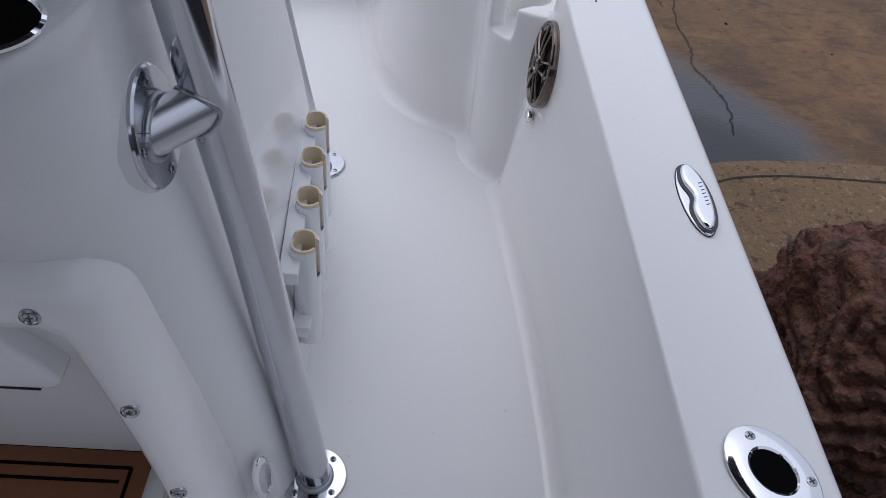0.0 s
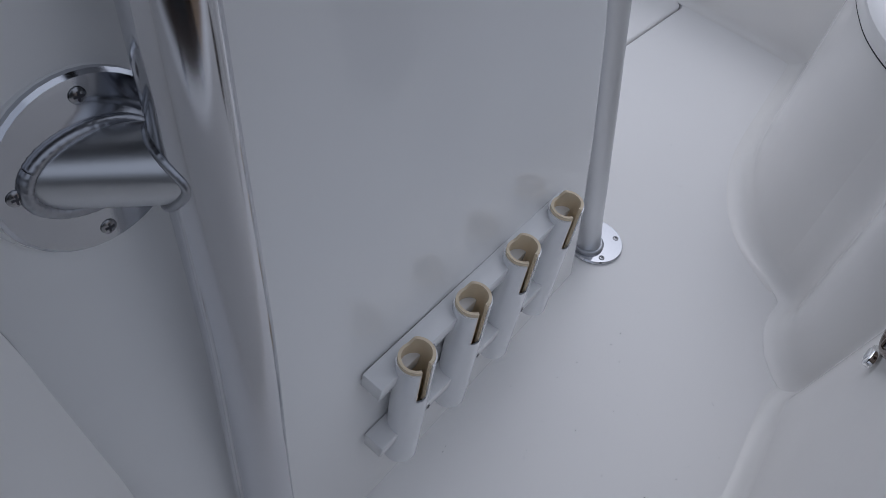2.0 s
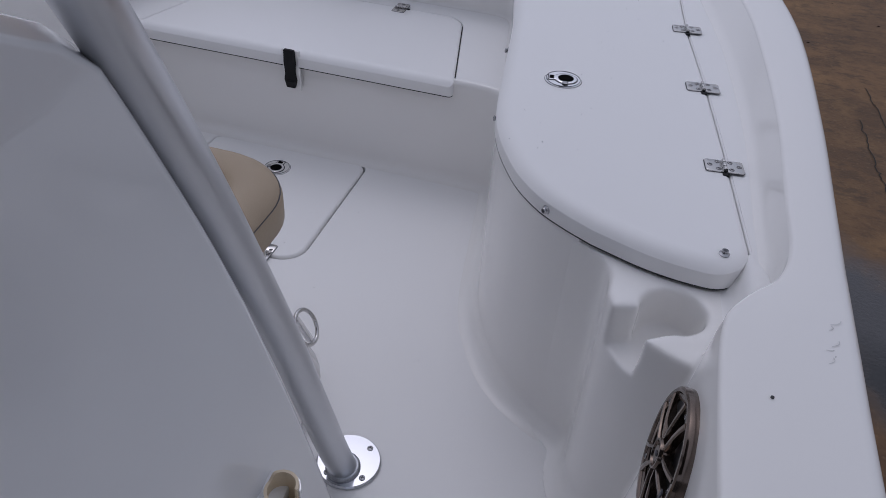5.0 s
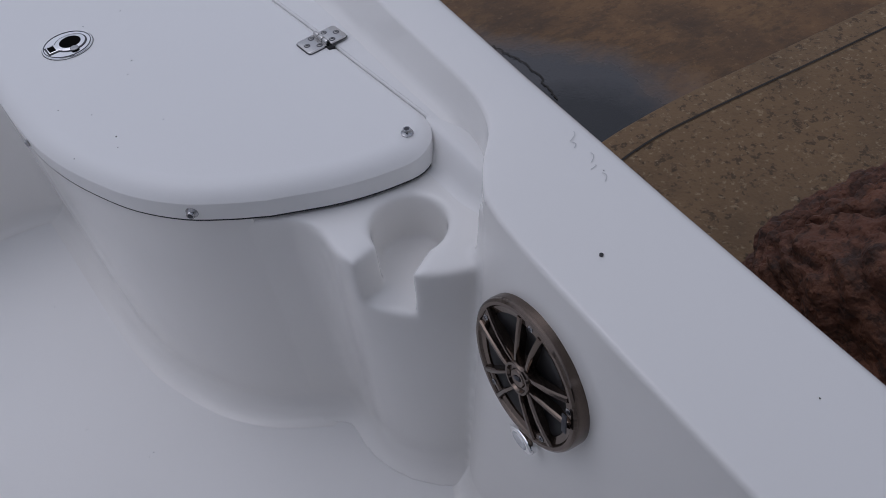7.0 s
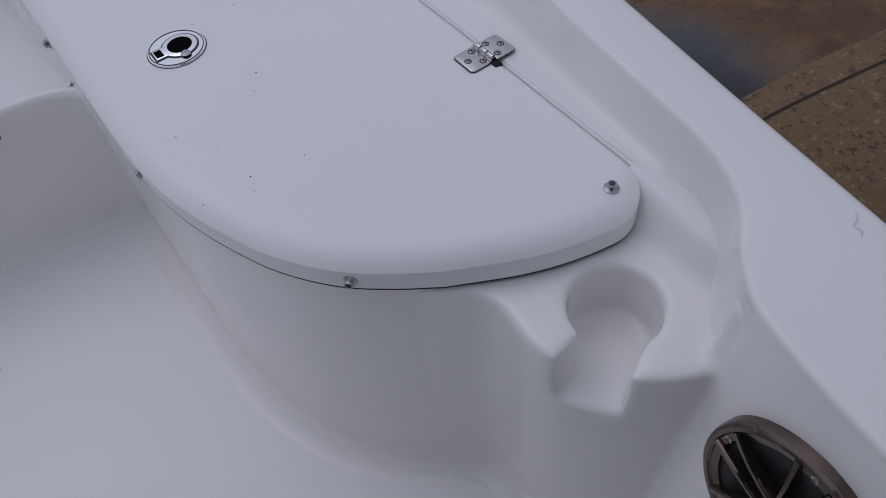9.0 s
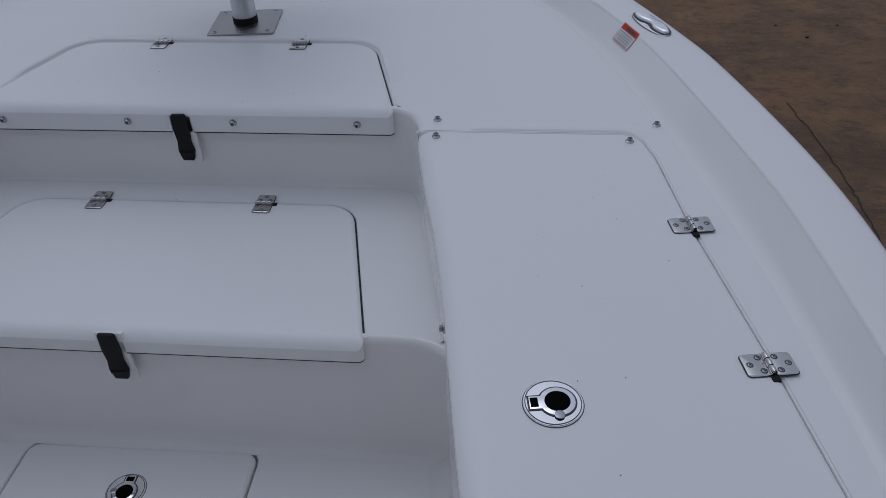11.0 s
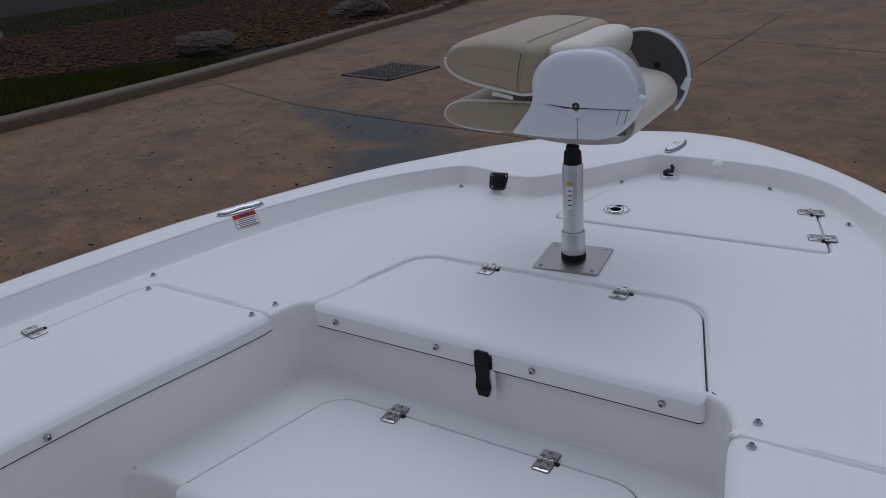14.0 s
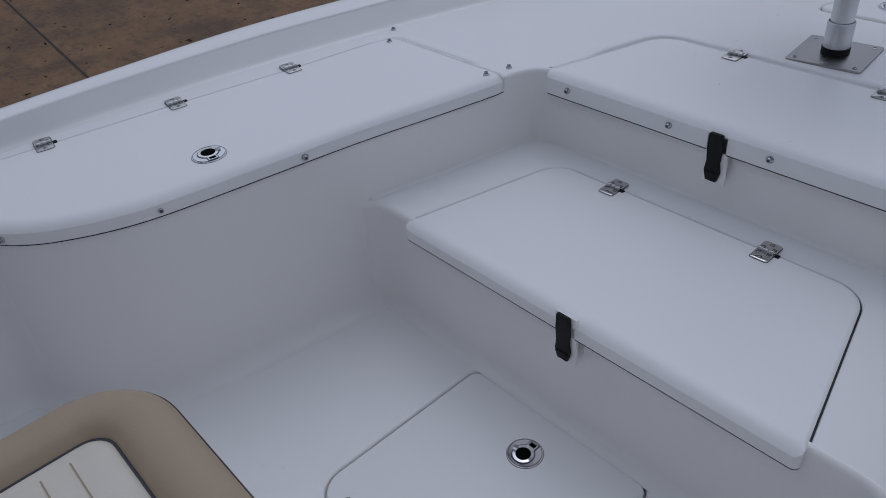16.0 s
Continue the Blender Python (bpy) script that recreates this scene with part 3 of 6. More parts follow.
# raised rim of the deck round the front lids
for lid, swell in ((BOW_LID, lambda p: p.y - 0.60), (SEAT_LID, lambda p: min(p.y - 0.36, p.x - 0.62)), (mirror(SEAT_LID), lambda p: min(p.y - 0.36, -0.62 - p.x))):
    lid = lid if area(lid) > 0 else lid[::-1]
    bm = bmesh.new()
    lid = dense(lid, 0.012)
    full = [min(1.0, max(0.0, swell(p) / 0.09)) for p in lid]
    rows = [[Vector((p.x, p.y, DECK - 0.002 + (h + 0.002) * (f * f * (3 - 2 * f)))) for p, f in zip(offset(lid, -d), full)] for d, h in ((0.0085, -0.002), (0.010, 0.003), (0.013, 0.0058), (0.019, 0.0068), (0.026, 0.0058), (0.034, 0.0035), (0.043, 0.0014), (0.052, 0.0002), (0.060, -0.001))]
    for a, b in zip(rows, rows[1:]):
        for i in range(len(lid)):
            j = (i + 1) % len(lid)
            if full[i] + full[j] > 0:
                bm.faces.new([bm.verts.new(v) for v in (a[i], a[j], b[j], b[i])])
    part("deck_rim", bm, DECKGEL, boat, "low rounded rim moulded in the deck", 180)

# step tread
lid = STEP_LID if area(STEP_LID) > 0 else STEP_LID[::-1]
bm = bmesh.new()
edge = sorted([p for p in offset(lid, -0.008) if p.y > 0.02], key=lambda p: math.atan2(p.y - 0.1, p.x))
nose = offset(RISER, -0.0138, False)[::-1]
tread = V2([(0.68, 0.10), (0.62, 0.30), (0.58, 0.54), (-0.58, 0.54), (-0.62, 0.30), (-0.68, 0.10)])
tread += [p for p in nose if p.x < -0.505] + [Vector((edge[-1].x, 0.026))] + edge[::-1] + [Vector((edge[0].x, 0.026))] + [p for p in nose if p.x > 0.505]
fill(bm, [tread], MID)
n = len(lid)
rows = []
for k in range(5):
    a = math.pi / 2 * k / 4
    rows.append(lift(offset(lid, -(0.004 + 0.004 * (1 - math.sin(a)))), MID - 0.004 * (1 - math.cos(a)) - 0.0003))
rows.append(lift(offset(lid, -0.004), MID - 0.034))
for a, b in zip(rows, rows[1:]):
    for i in range(n):
        j = (i + 1) % n
        if a[i].y > 0.01 and a[j].y > 0.01:
            bm.faces.new([bm.verts.new(v) for v in (a[i], a[j], b[j], b[i])])
part("step_tread", bm, DECKGEL, boat, "", 30)

# cockpit sole
bm = bmesh.new()
hole = gutter(bm, SOLE_LID, 0.0, 0.005, 0.006, 0.02)
fill(bm, [V2([(1.3, -3.3), (1.3, 0.1), (-1.3, 0.1), (-1.3, -3.3)]), hole], 0.0)
part("cockpit_sole", bm, DECKGEL, boat, "white textured cockpit floor", 30)

# cockpit side walls aft of the benches
LOW_SIDE = smooth_line([(1.165, -3.3), (1.16, -2.5), (1.148, -1.9), (1.125, -1.55), (1.092, -1.27), (1.068, -1.12), (1.062, -1.06), (1.085, -1.00)], 5)
HIGH_SIDE = [Vector((float(np.interp(p.y, [q.y for q in rim_in], [q.x for q in rim_in])) + 0.0006, p.y)) for p in LOW_SIDE]
for a, b in ((LOW_SIDE, HIGH_SIDE), (mirror(LOW_SIDE)[::-1], mirror(HIGH_SIDE)[::-1])):
    part("cockpit_side", wall(a, b, 0.0, CAP - 0.0055, 0.03, 0.0004), GEL, boat)
part("transom_wall", wall(V2([(-1.3, -3.25), (0, -3.25), (1.3, -3.25)]), V2([(-1.3, -3.25), (0, -3.25), (1.3, -3.25)]), 0.0, CAP, 0.03, 0.02), GEL, boat)


# corner column with its drink recess
def column(sgn, cup):
    end = V2([(1.25, -1.012), (1.25, -0.70), (0.90, -0.70)])
    low_end = V2([(1.15, -1.014), (1.15, -0.70), (0.90, -0.70)])
    out = smooth_line([(0.865, -0.739), (0.90, -0.7635), (0.9238, -0.7795), (0.943, -0.7915), (0.965, -0.807), (0.981, -0.829), (0.986, -0.858), (0.987, -0.888), (0.996, -0.916), (1.020, -0.948), (1.056, -0.980), (1.095, -1.001), (1.125, -1.010), (1.16, -1.013), (1.20, -1.013)], 4) + end
    low = smooth_line([(0.865, -0.739), (0.90, -0.7635), (0.9238, -0.7795), (0.943, -0.7915), (0.965, -0.807), (0.981, -0.829), (0.986, -0.858), (0.987, -0.89), (0.994, -0.920), (1.012, -0.955), (1.035, -0.983), (1.062, -1.002), (1.085, -1.010), (1.11, -1.013), (1.13, -1.014)], 4) + low_end
    out, low = [Vector((p.x * sgn, p.y)) for p in out], [Vector((p.x * sgn, p.y)) for p in low]
    bm = bmesh.new()
    inw = 1 if area(low) > 0 else -1
    rows = strip(bm, [lift(offset(low, -inw * 0.046 * (1 - math.sin(w))), 0.045 * (1 - math.cos(w)) - 0.001) for w in [math.pi / 10 * k for k in range(6)]] + [lift(out, SHELF)], True)
    bm.faces.new(rows[0])
    bm.faces.new(rows[-1])
    bmesh.ops.recalc_face_normals(bm, faces=bm.faces)
    me = bpy.data.meshes.new("column")
    bm.to_mesh(me)
    bm.free()
    body = new("body", me)
    cutter = None
    if cup:
        c, u = Vector((1.088, -0.897)), Vector((-0.62, -0.785)).normalized()
        v = Vector((-u.y, u.x))
        r, h = 0.050, 0.031
        a0 = math.asin(h / r)
        ring = []
        for k in range(33):
            a = a0 + (2 * math.pi - 2 * a0) * k / 32
            ring.append(c + u * (r * math.cos(a)) + v * (r * math.sin(a)))
        ring = [ring[0] + Vector((-0.84, -0.55)) * 0.2] + ring + [ring[-1] + Vector((-0.96, -0.28)) * 0.2]
        ring = [Vector((p.x * sgn, p.y)) for p in ring]
        bm = bmesh.new()
        rr = strip(bm, [lift(ring, 0.397), lift(ring, 0.60)], True)
        bm.faces.new(rr[0])
        bm.faces.new(rr[1])
        bmesh.ops.recalc_face_normals(bm, faces=bm.faces)
        cm = bpy.data.meshes.new("cut")
        bm.to_mesh(cm)
        bm.free()
        cutter = new("cut", cm)
        mod = body.modifiers.new("recess", "BOOLEAN")
        mod.object, mod.operation, mod.solver = cutter, "DIFFERENCE", "EXACT"
    bpy.context.view_layer.update()
    bm = bmesh.new()
    bm.from_mesh(bpy.data.meshes.new_from_object(body.evaluated_get(bpy.context.evaluated_depsgraph_get())))
    body.modifiers.clear()
    # a stretch of the cockpit side, so that the post runs into it in a soft hollow
    rows = []
    for k in range(15):
        y = -1.34 + 0.355 * k / 14
        back = min(1.0, max(0.0, (-1.13 - y) / 0.21))
        e = -0.0012 + 0.009 * back * back
        xl, xh = (float(np.interp(y, [p.y for p in line], [p.x for p in line])) + e for line in (LOW_SIDE, HIGH_SIDE))
        rows.append([Vector((sgn * x, y, z)) for x, z in ((xl, -0.02), (xl + (xh - xl) * 0.5, 0.28), (xh, 0.566), (xh + 0.045, 0.566), (xl + 0.05, -0.02))])
    side_bm = bmesh.new()
    vs = strip(side_bm, rows, True)
    side_bm.faces.new(vs[0])
    side_bm.faces.new(vs[-1])
    bmesh.ops.recalc_face_normals(side_bm, faces=side_bm.faces)
    me2 = bpy.data.meshes.new("side")
    side_bm.to_mesh(me2)
    side_bm.free()
    bm.from_mesh(me2)
    bm.to_mesh(body.data)
    bm.free()
    mesh_mod = body.modifiers.new("moulding", "REMESH")
    mesh_mod.mode, mesh_mod.voxel_size = "VOXEL", 0.004
    soft = body.modifiers.new("soft", "SMOOTH")
    soft.factor, soft.iterations = 0.5, 36
    bpy.context.view_layer.update()
    done = bpy.data.meshes.new_from_object(body.evaluated_get(bpy.context.evaluated_depsgraph_get()))
    bpy.data.objects.remove(body)
    if cutter:
        bpy.data.objects.remove(cutter)
    bm = bmesh.new()
    bm.from_mesh(done)
    return bm


part("drink_column", column(1, True), GEL, boat, "moulded white corner post with an open-fronted drink recess", 180)
part("drink_column", column(-1, True), GEL, boat, "moulded white corner post with an open-fronted drink recess", 180)


# ---- deck hardware ----
def place(m, x, y, z):
    return m @ Vector((x, y, z))


def screw(parent, m, r=0.0035):
    """A domed cross-head screw, its head along z of m."""
    s = part("screw", lathe([(r, 0), (r, 0.0006), (r * 0.7, 0.0014), (0, 0.0018)], 12, m=m), NICKEL, parent, "")
    bm = block(r * 1.2, r * 0.25, 0.0008, 0, m @ pose(0, 0, 0.0016))
    block(r * 0.25, r * 1.2, 0.0008, 0, m @ pose(0, 0, 0.0017), bm)
    part("slot", bm, INK, s, "dark cross slot")
    return s


def hinge(parent, m):
    """A flat stainless hinge: leaves along +x and -x, knuckle along y."""
    m = m @ Matrix.Diagonal((0.82, 0.86, 1, 1))
    h = part("hinge", tube([place(m, 0, -0.022, 0.004), place(m, 0, 0.022, 0.004)], 0.0036, 10), HINGE, parent, "polished stainless steel hinge")
    for sgn in (-1, 1):
        loop = rounded([(sgn * 0.004, -0.023, 0.001), (sgn * 0.042, -0.023, 0.006), (sgn * 0.042, 0.023, 0.006), (sgn * 0.004, 0.023, 0.001)], 4)
        bm = slab(loop, 0.0005, 0.0032, 0.0008, 2)
        bmesh.ops.transform(bm, matrix=m, verts=bm.verts)
        part("leaf", bm, HINGE, h)
        bm = bmesh.new()
        ll = loop if area(loop) > 0 else loop[::-1]
        fill(bm, [offset(ll, -0.0016)], 0.0005)
        bmesh.ops.transform(bm, matrix=m, verts=bm.verts)
        part("dark_outline", bm, INK, h, "thin dark outline")
        for x, y in ((0.014, 0.014), (0.032, 0.0), (0.014, -0.014)):
            bm = lathe([(0.0042, 0.0032), (0.0042, 0.0034), (0.0034, 0.0040), (0, 0.0042)], 12, m=m @ pose(sgn * x, y, 0))
            sc = part("screw", bm, BRUSHED, h)
            bm = lathe([(0.0058, 0.0033), (0.0040, 0.0036)], 16, m=m @ pose(sgn * x, y, 0))
            part("countersink", bm, INK, sc)
            bm = block(0.0042, 0.0010, 0.0006, 0, m @ pose(sgn * x, y, 0.0043, 0, 0, 40))
            block(0.0010, 0.0042, 0.0006, 0, m @ pose(sgn * x, y, 0.0044, 0, 0, 40), bm)
            part("slot", bm, INK, sc)
    for k in (-1, 0, 1):
        bm = lathe([(0.0048, -0.006), (0.0052, -0.004), (0.0052, 0.004), (0.0048, 0.006)], 12, m=m @ pose(0, k * 0.0145, 0.004, 90))
        part("knuckle", bm, HINGE, h)
    bm = block(0.014, 0.012, 0.006, 0.002, m @ pose(0, -0.029, -0.001))
    part("bushing", bm, RUBBER, h, "dark hinge pin end")
    return h


def latch(parent, m, r=0.039):
    """A round flush pull: flat disc, keyhole-shaped paddle with a dark finger hole, lock."""
    l = part("pull_latch", lathe([(r, 0.0), (r, 0.0016), (r * 0.975, 0.0028), (0, 0.0030)], 44, m=m), STEEL, parent, "round polished stainless flush pull latch")
    def keyhole(d):
        c, rr, w, e = r * 0.14, r * 0.60 + d, r * 0.27 + d, -r * 0.80 - d
        a0 = math.asin(w / rr)
        loop = [Vector((c + rr * math.cos(a), rr * math.sin(a))) for a in [-(math.pi - a0) + 2 * (math.pi - a0) * k / 30 for k in range(31)]]
        return loop + [Vector((e, w)), Vector((e, -w))]
    def flat(loop, z):
        bm = bmesh.new()
        fill(bm, [loop], z)
        bmesh.ops.transform(bm, matrix=m, verts=bm.verts)
        return bm
    # flat dark sheets stand for shade in the paddle's gap, hole and slot
    part("paddle_gap", flat(keyhole(r * 0.055), 0.0034), INK, l, "dark gap round the paddle")
    bm = slab(keyhole(0), 0.0030, 0.0046, 0.0008, 2)
    bmesh.ops.transform(bm, matrix=m, verts=bm.verts)
    part("paddle", bm, STEEL, l, "bright keyhole paddle")
    part("finger_hole", flat([Vector((r * 0.14 + r * 0.43 * math.cos(a), r * 0.43 * math.sin(a))) for a in [2 * math.pi * k / 28 for k in range(28)]], 0.0049), VOID, l, "flat black disc painted as the finger hole's shade")
    part("finger_slot", flat(rounded([(-r * 0.76, -r * 0.2, 0.001), (-r * 0.50, -r * 0.2, 0.001), (-r * 0.50, r * 0.2, 0.001), (-r * 0.76, r * 0.2, 0.001)], 2), 0.0049), VOID, l)
    edge = [place(m, r * 0.93 * math.cos(a), r * 0.93 * math.sin(a), 0.0029) for a in [2 * math.pi * k / 44 for k in range(45)]]
    part("rim_groove", tube(edge, 0.0007, 6), INK, l, "dark groove inside the rim")
    part("outline_ring", lathe([(r * 1.03, 0.0003), (r * 0.98, 0.0004)], 44, m=m), INK, l, "dark line round the disc")
    part("lock_barrel", lathe([(r * 0.17, 0.0046), (r * 0.17, 0.0056), (r * 0.12, 0.006), (0, 0.006)], 16, m=m @ pose(r * 0.12, -r * 0.58, 0)), NICKEL, l)
    return l


def stud(parent, m, name="snap_stud"):
    """A cover snap: collar, neck and hollow head."""
    bm = lathe([(0.0085, 0), (0.0085, 0.0015), (0.006, 0.0028), (0.0048, 0.004), (0.0058, 0.006), (0.0052, 0.0078), (0.003, 0.0078), (0.0028, 0.005), (0, 0.005)], 18, m=m)
    s = part(name, bm, NICKEL, parent, "small dull snap stud")
    # dark disc stands for the shade in the head
    part("socket", lathe([(0.0036, 0.0080), (0, 0.0080)], 12, m=m), INK, s, "flat dark disc painted as the hollow head's shade")
    return s


def strap(parent, m):
    """A rubber hold-down, hanging along -y of m, its face along +z; a small keeper lies under it."""
    loop = rounded([(-0.016, 0.010, 0.004), (-0.018, -0.03, 0.006), (-0.0155, -0.058, 0.012), (-0.019, -0.082, 0.006), (-0.013, -0.106, 0.003), (0.013, -0.106, 0.003), (0.019, -0.082, 0.006), (0.0155, -0.058, 0.012), (0.018, -0.03, 0.006), (0.016, 0.010, 0.004)], 3)
    bm = slab(loop, 0.002, 0.009, 0.002, 2)
    bmesh.ops.transform(bm, matrix=m, verts=bm.verts)
    s = part("hold_down_strap", bm, RUBBER, parent, "black rubber hold-down strap")
    part("ridge", block(0.030, 0.006, 0.004, 0.001, m @ pose(0, -0.086, 0.010)), RUBBER, s)
    part("keeper", block(0.056, 0.124, 0.010, 0.005, m @ pose(0, -0.056, -0.006)), GEL, s, "white moulded keeper plate")
    return s


def lid_panel(corners, z0, z1):
    """A lid: upright edge, a crisp line, then a soft roll up to the flat top. Corners are (x, y, radius, roll of the next edge)."""
    flat, n = [Vector(c[:2]) for c in corners], len(corners)
    roll = [c[3] for c in corners]
    radii = [c[2] for c in corners]
    if area(flat) < 0:
        flat, radii, roll = flat[::-1], radii[::-1], [roll[(n - 2 - i) % n] for i in range(n)]
    def moved(i, d):
        p, u, v = flat[i], (flat[i] - flat[i - 1]).normalized(), (flat[(i + 1) % n] - flat[i]).normalized()
        a, b = p + Vector((-u.y, u.x)) * d * roll[i - 1], p + Vector((-v.y, v.x)) * d * roll[i]
        det = u.x * v.y - u.y * v.x
        if abs(det) < 0.05:
            return (a + b) / 2
        k = ((b.x - a.x) * v.y - (b.y - a.y) * v.x) / det
        return a + u * k
    def ring(d, drop):
        out = rounded([(*moved(i, d), max(radii[i] - d * min(roll[i - 1], roll[i]), 0.0015) if radii[i] > 0 else 0) for i in range(n)], 9)
        ws = []
        for i in range(n):
            a, b = roll[i - 1], roll[i]
            ws += [(a + b) / 2] if radii[i] <= 0 else [a + (b - a) * k / 9 for k in range(10)]
        return [Vector((p.x, p.y, z1 - drop * w)) for p, w in zip(out, ws)]
    start, rad = math.radians(38), 0.041
    low = rad * (1 - math.sin(start))
    rows = [lift(ring(0.0, 0.0), z0), ring(0.0, low + 0.0012), ring(0.0004, low)]
    for k in range(1, 9):
        a = start + (math.pi / 2 - start) * k / 8
        rows.append(ring(0.0004 + rad * (math.cos(start) - math.cos(a)), rad * (1 - math.sin(a))))
    bm = bmesh.new()
    strip(bm, rows, True)
    bmesh.ops.remove_doubles(bm, verts=bm.verts, dist=1e-6)
    fill(bm, [[Vector((p.x, p.y)) for p in rows[-1]]], z1)
    fill(bm, [[Vector((p.x, p.y)) for p in rows[0]]], z0)
    return bm


def lid_thing(name, label, loop, z, group, thick=0.037, shut=None, seam_w=0.0026, seam_d=0.007, corners=None):
    t = thing(name, label, "hatch lid", group)
    top = z + 0.003
    part("panel", lid_panel(corners, z - thick, top) if corners else slab(loop, z - thick, top, 0.008, 5), DECKGEL, t, "", 20 if corners else 40)
    # dark strip stands for the shadow line under the lid's lip
    bm = bmesh.new()
    l = loop if area(loop) > 0 else loop[::-1]
    strip(bm, [lift(offset(l, 0.0004), z - thick + 0.0005), lift(offset(l, 0.0002), z - thick - 0.0028), lift(offset(l, 0.012), z - thick - 0.004)], True)
    part("lip_shade", bm, GAP, t, "dark strip painted as the shadow under the lid lip")
    # dark strip stands for the shade down in the seam
    if shut is not None:
        n = len(l)
        bm = bmesh.new()
        a, b = lift(offset(l, -seam_w), z - seam_d), lift(offset(l, 0.001), z - seam_d)
        for i in range(n):
            j = (i + 1) % n
            if shut(l[i]) and shut(l[j]):
                bm.faces.new([bm.verts.new(v) for v in (a[i], a[j], b[j], b[i])])
        part("seam_shade", bm, GAP, t, "dark strip painted as the shade in the lid seam")
    return t


# side bench lids
def seat_lid(sgn):
    loop = SEAT_LID if sgn > 0 else mirror(SEAT_LID)
    t = lid_thing("bench_hatch", "white bench storage hatch with a rounded aft end, closed", loop, DECK, "bench lids", 0.040, lambda p: abs(p.x) > 0.985 and p.y > -0.80 and not (p.y < -0.7 and abs(p.x) < 1.1), corners=[(sgn * x, y, r, 0.32 if x > 0.5 and (y > 0.405 or x > 0.985) and y > -0.6 else 1.0) for x, y, r in SEAT_CORNERS])
    z = DECK + 0.003
    for x, y in ((1.142, -0.533), (1.093, -0.216), (1.044, 0.101)) if sgn > 0 else ((1.153, -0.543), (1.101, -0.224), (1.048, 0.092)):
        hinge(t, basis((sgn * x, y, z), (sgn * 0.988, 0.153, 0), (0, 0, 1)))
    latch(t, basis((0.804 if sgn > 0 else -0.781, -0.300, z), (sgn * 0.99, 0.14, 0), (0, 0, 1)))
    for x, y in ((1.146, -0.799), (0.588, 0.386), (0.972, 0.380)):
        stud(t, pose(sgn * x, y, z))
    for x, y, nx, ny in ((0.858, -0.742, -0.62, -0.78), (0.703, -0.466, -0.985, -0.17), (0.6485, -0.137, -0.99, -0.14)):
        stud(t, basis((sgn * x, y, DECK - 0.027), (0, 0, 1), (sgn * nx, ny, 0)))


seat_lid(1)
seat_lid(-1)

t = lid_thing("bow_hatch", "white bow storage hatch with a black strap, closed", BOW_LID, DECK, "front lids", 0.054, lambda p: p.y > 0.52, 0.0040, 0.0065, [(x, y, r, 1.0 if x < 0 and y < 0.6 else 0.28) for x, y, r in BOW_CORNERS])
for x in (-0.167, 0.197):
    hinge(t, basis((x, 0.848, DECK + 0.003), (0, 1, 0), (0, 0, 1)))
for x in (-0.410, -0.116, 0.126, 0.404):
    stud(t, basis((x, 0.492, DECK - 0.030), (1, 0, 0), (0, -1, 0)))
strap(t, basis((0.006, 0.491, DECK - 0.018), (1, 0, 0), (0, -1, 0)))

t = lid_thing("step_hatch", "white step storage hatch with a black strap, closed", STEP_LID, MID, "front lids", 0.040, lambda p: p.y > 0.02, 0.0036, 0.0060, [(x, y, r, 1.0 if x < 0 and y < 0.1 else 0.28) for x, y, r in STEP_CORNERS])
for x in (-0.208, 0.184):
    hinge(t, basis((x, 0.427, MID + 0.003), (0, 1, 0), (0, 0, 1)))
strap(t, basis((0.009, -0.009, MID + 0.002), (1, 0, 0), (0, -1, 0)))

t = lid_thing("sole_hatch", "flush white floor hatch with a round steel latch, closed", SOLE_LID, 0.0, "", 0.018)
latch(t, basis((-0.002, -0.120, 0.003), (0, -1, 0), (0, 0, 1)))
for x in (-0.17, 0.148):
    hinge(t, basis((x, -0.487, 0.003), (0, -1, 0), (0, 0, 1)))

t = lid_thing("anchor_hatch", "flush white anchor locker hatch at the bow, closed", ANCHOR_LID, DECK, "", 0.030)
latch(t, basis((-0.005, 1.376, DECK + 0.003), (0, -1, 0), (0, 0, 1)))
for x, y in ((0.522, 1.541), (0.576, 1.356)):
    hinge(t, basis((x, y, DECK + 0.003), (0.97, 0.24, 0), (0, 0, 1)))

# loose snap studs round the foredeck
for x, y in ((0.584, 0.462), (1.034, 0.453), (0.626, 1.482), (0.379, 1.712), (-0.078, 1.633), (-0.585, 1.415), (-0.212, 1.462), (-0.576, 0.457), (-1.042, 0.452)):
    s = stud(None, pose(x, y, DECK))
    tagged(s, "small stainless snap stud on the white foredeck", "snap stud", "foredeck snap studs")


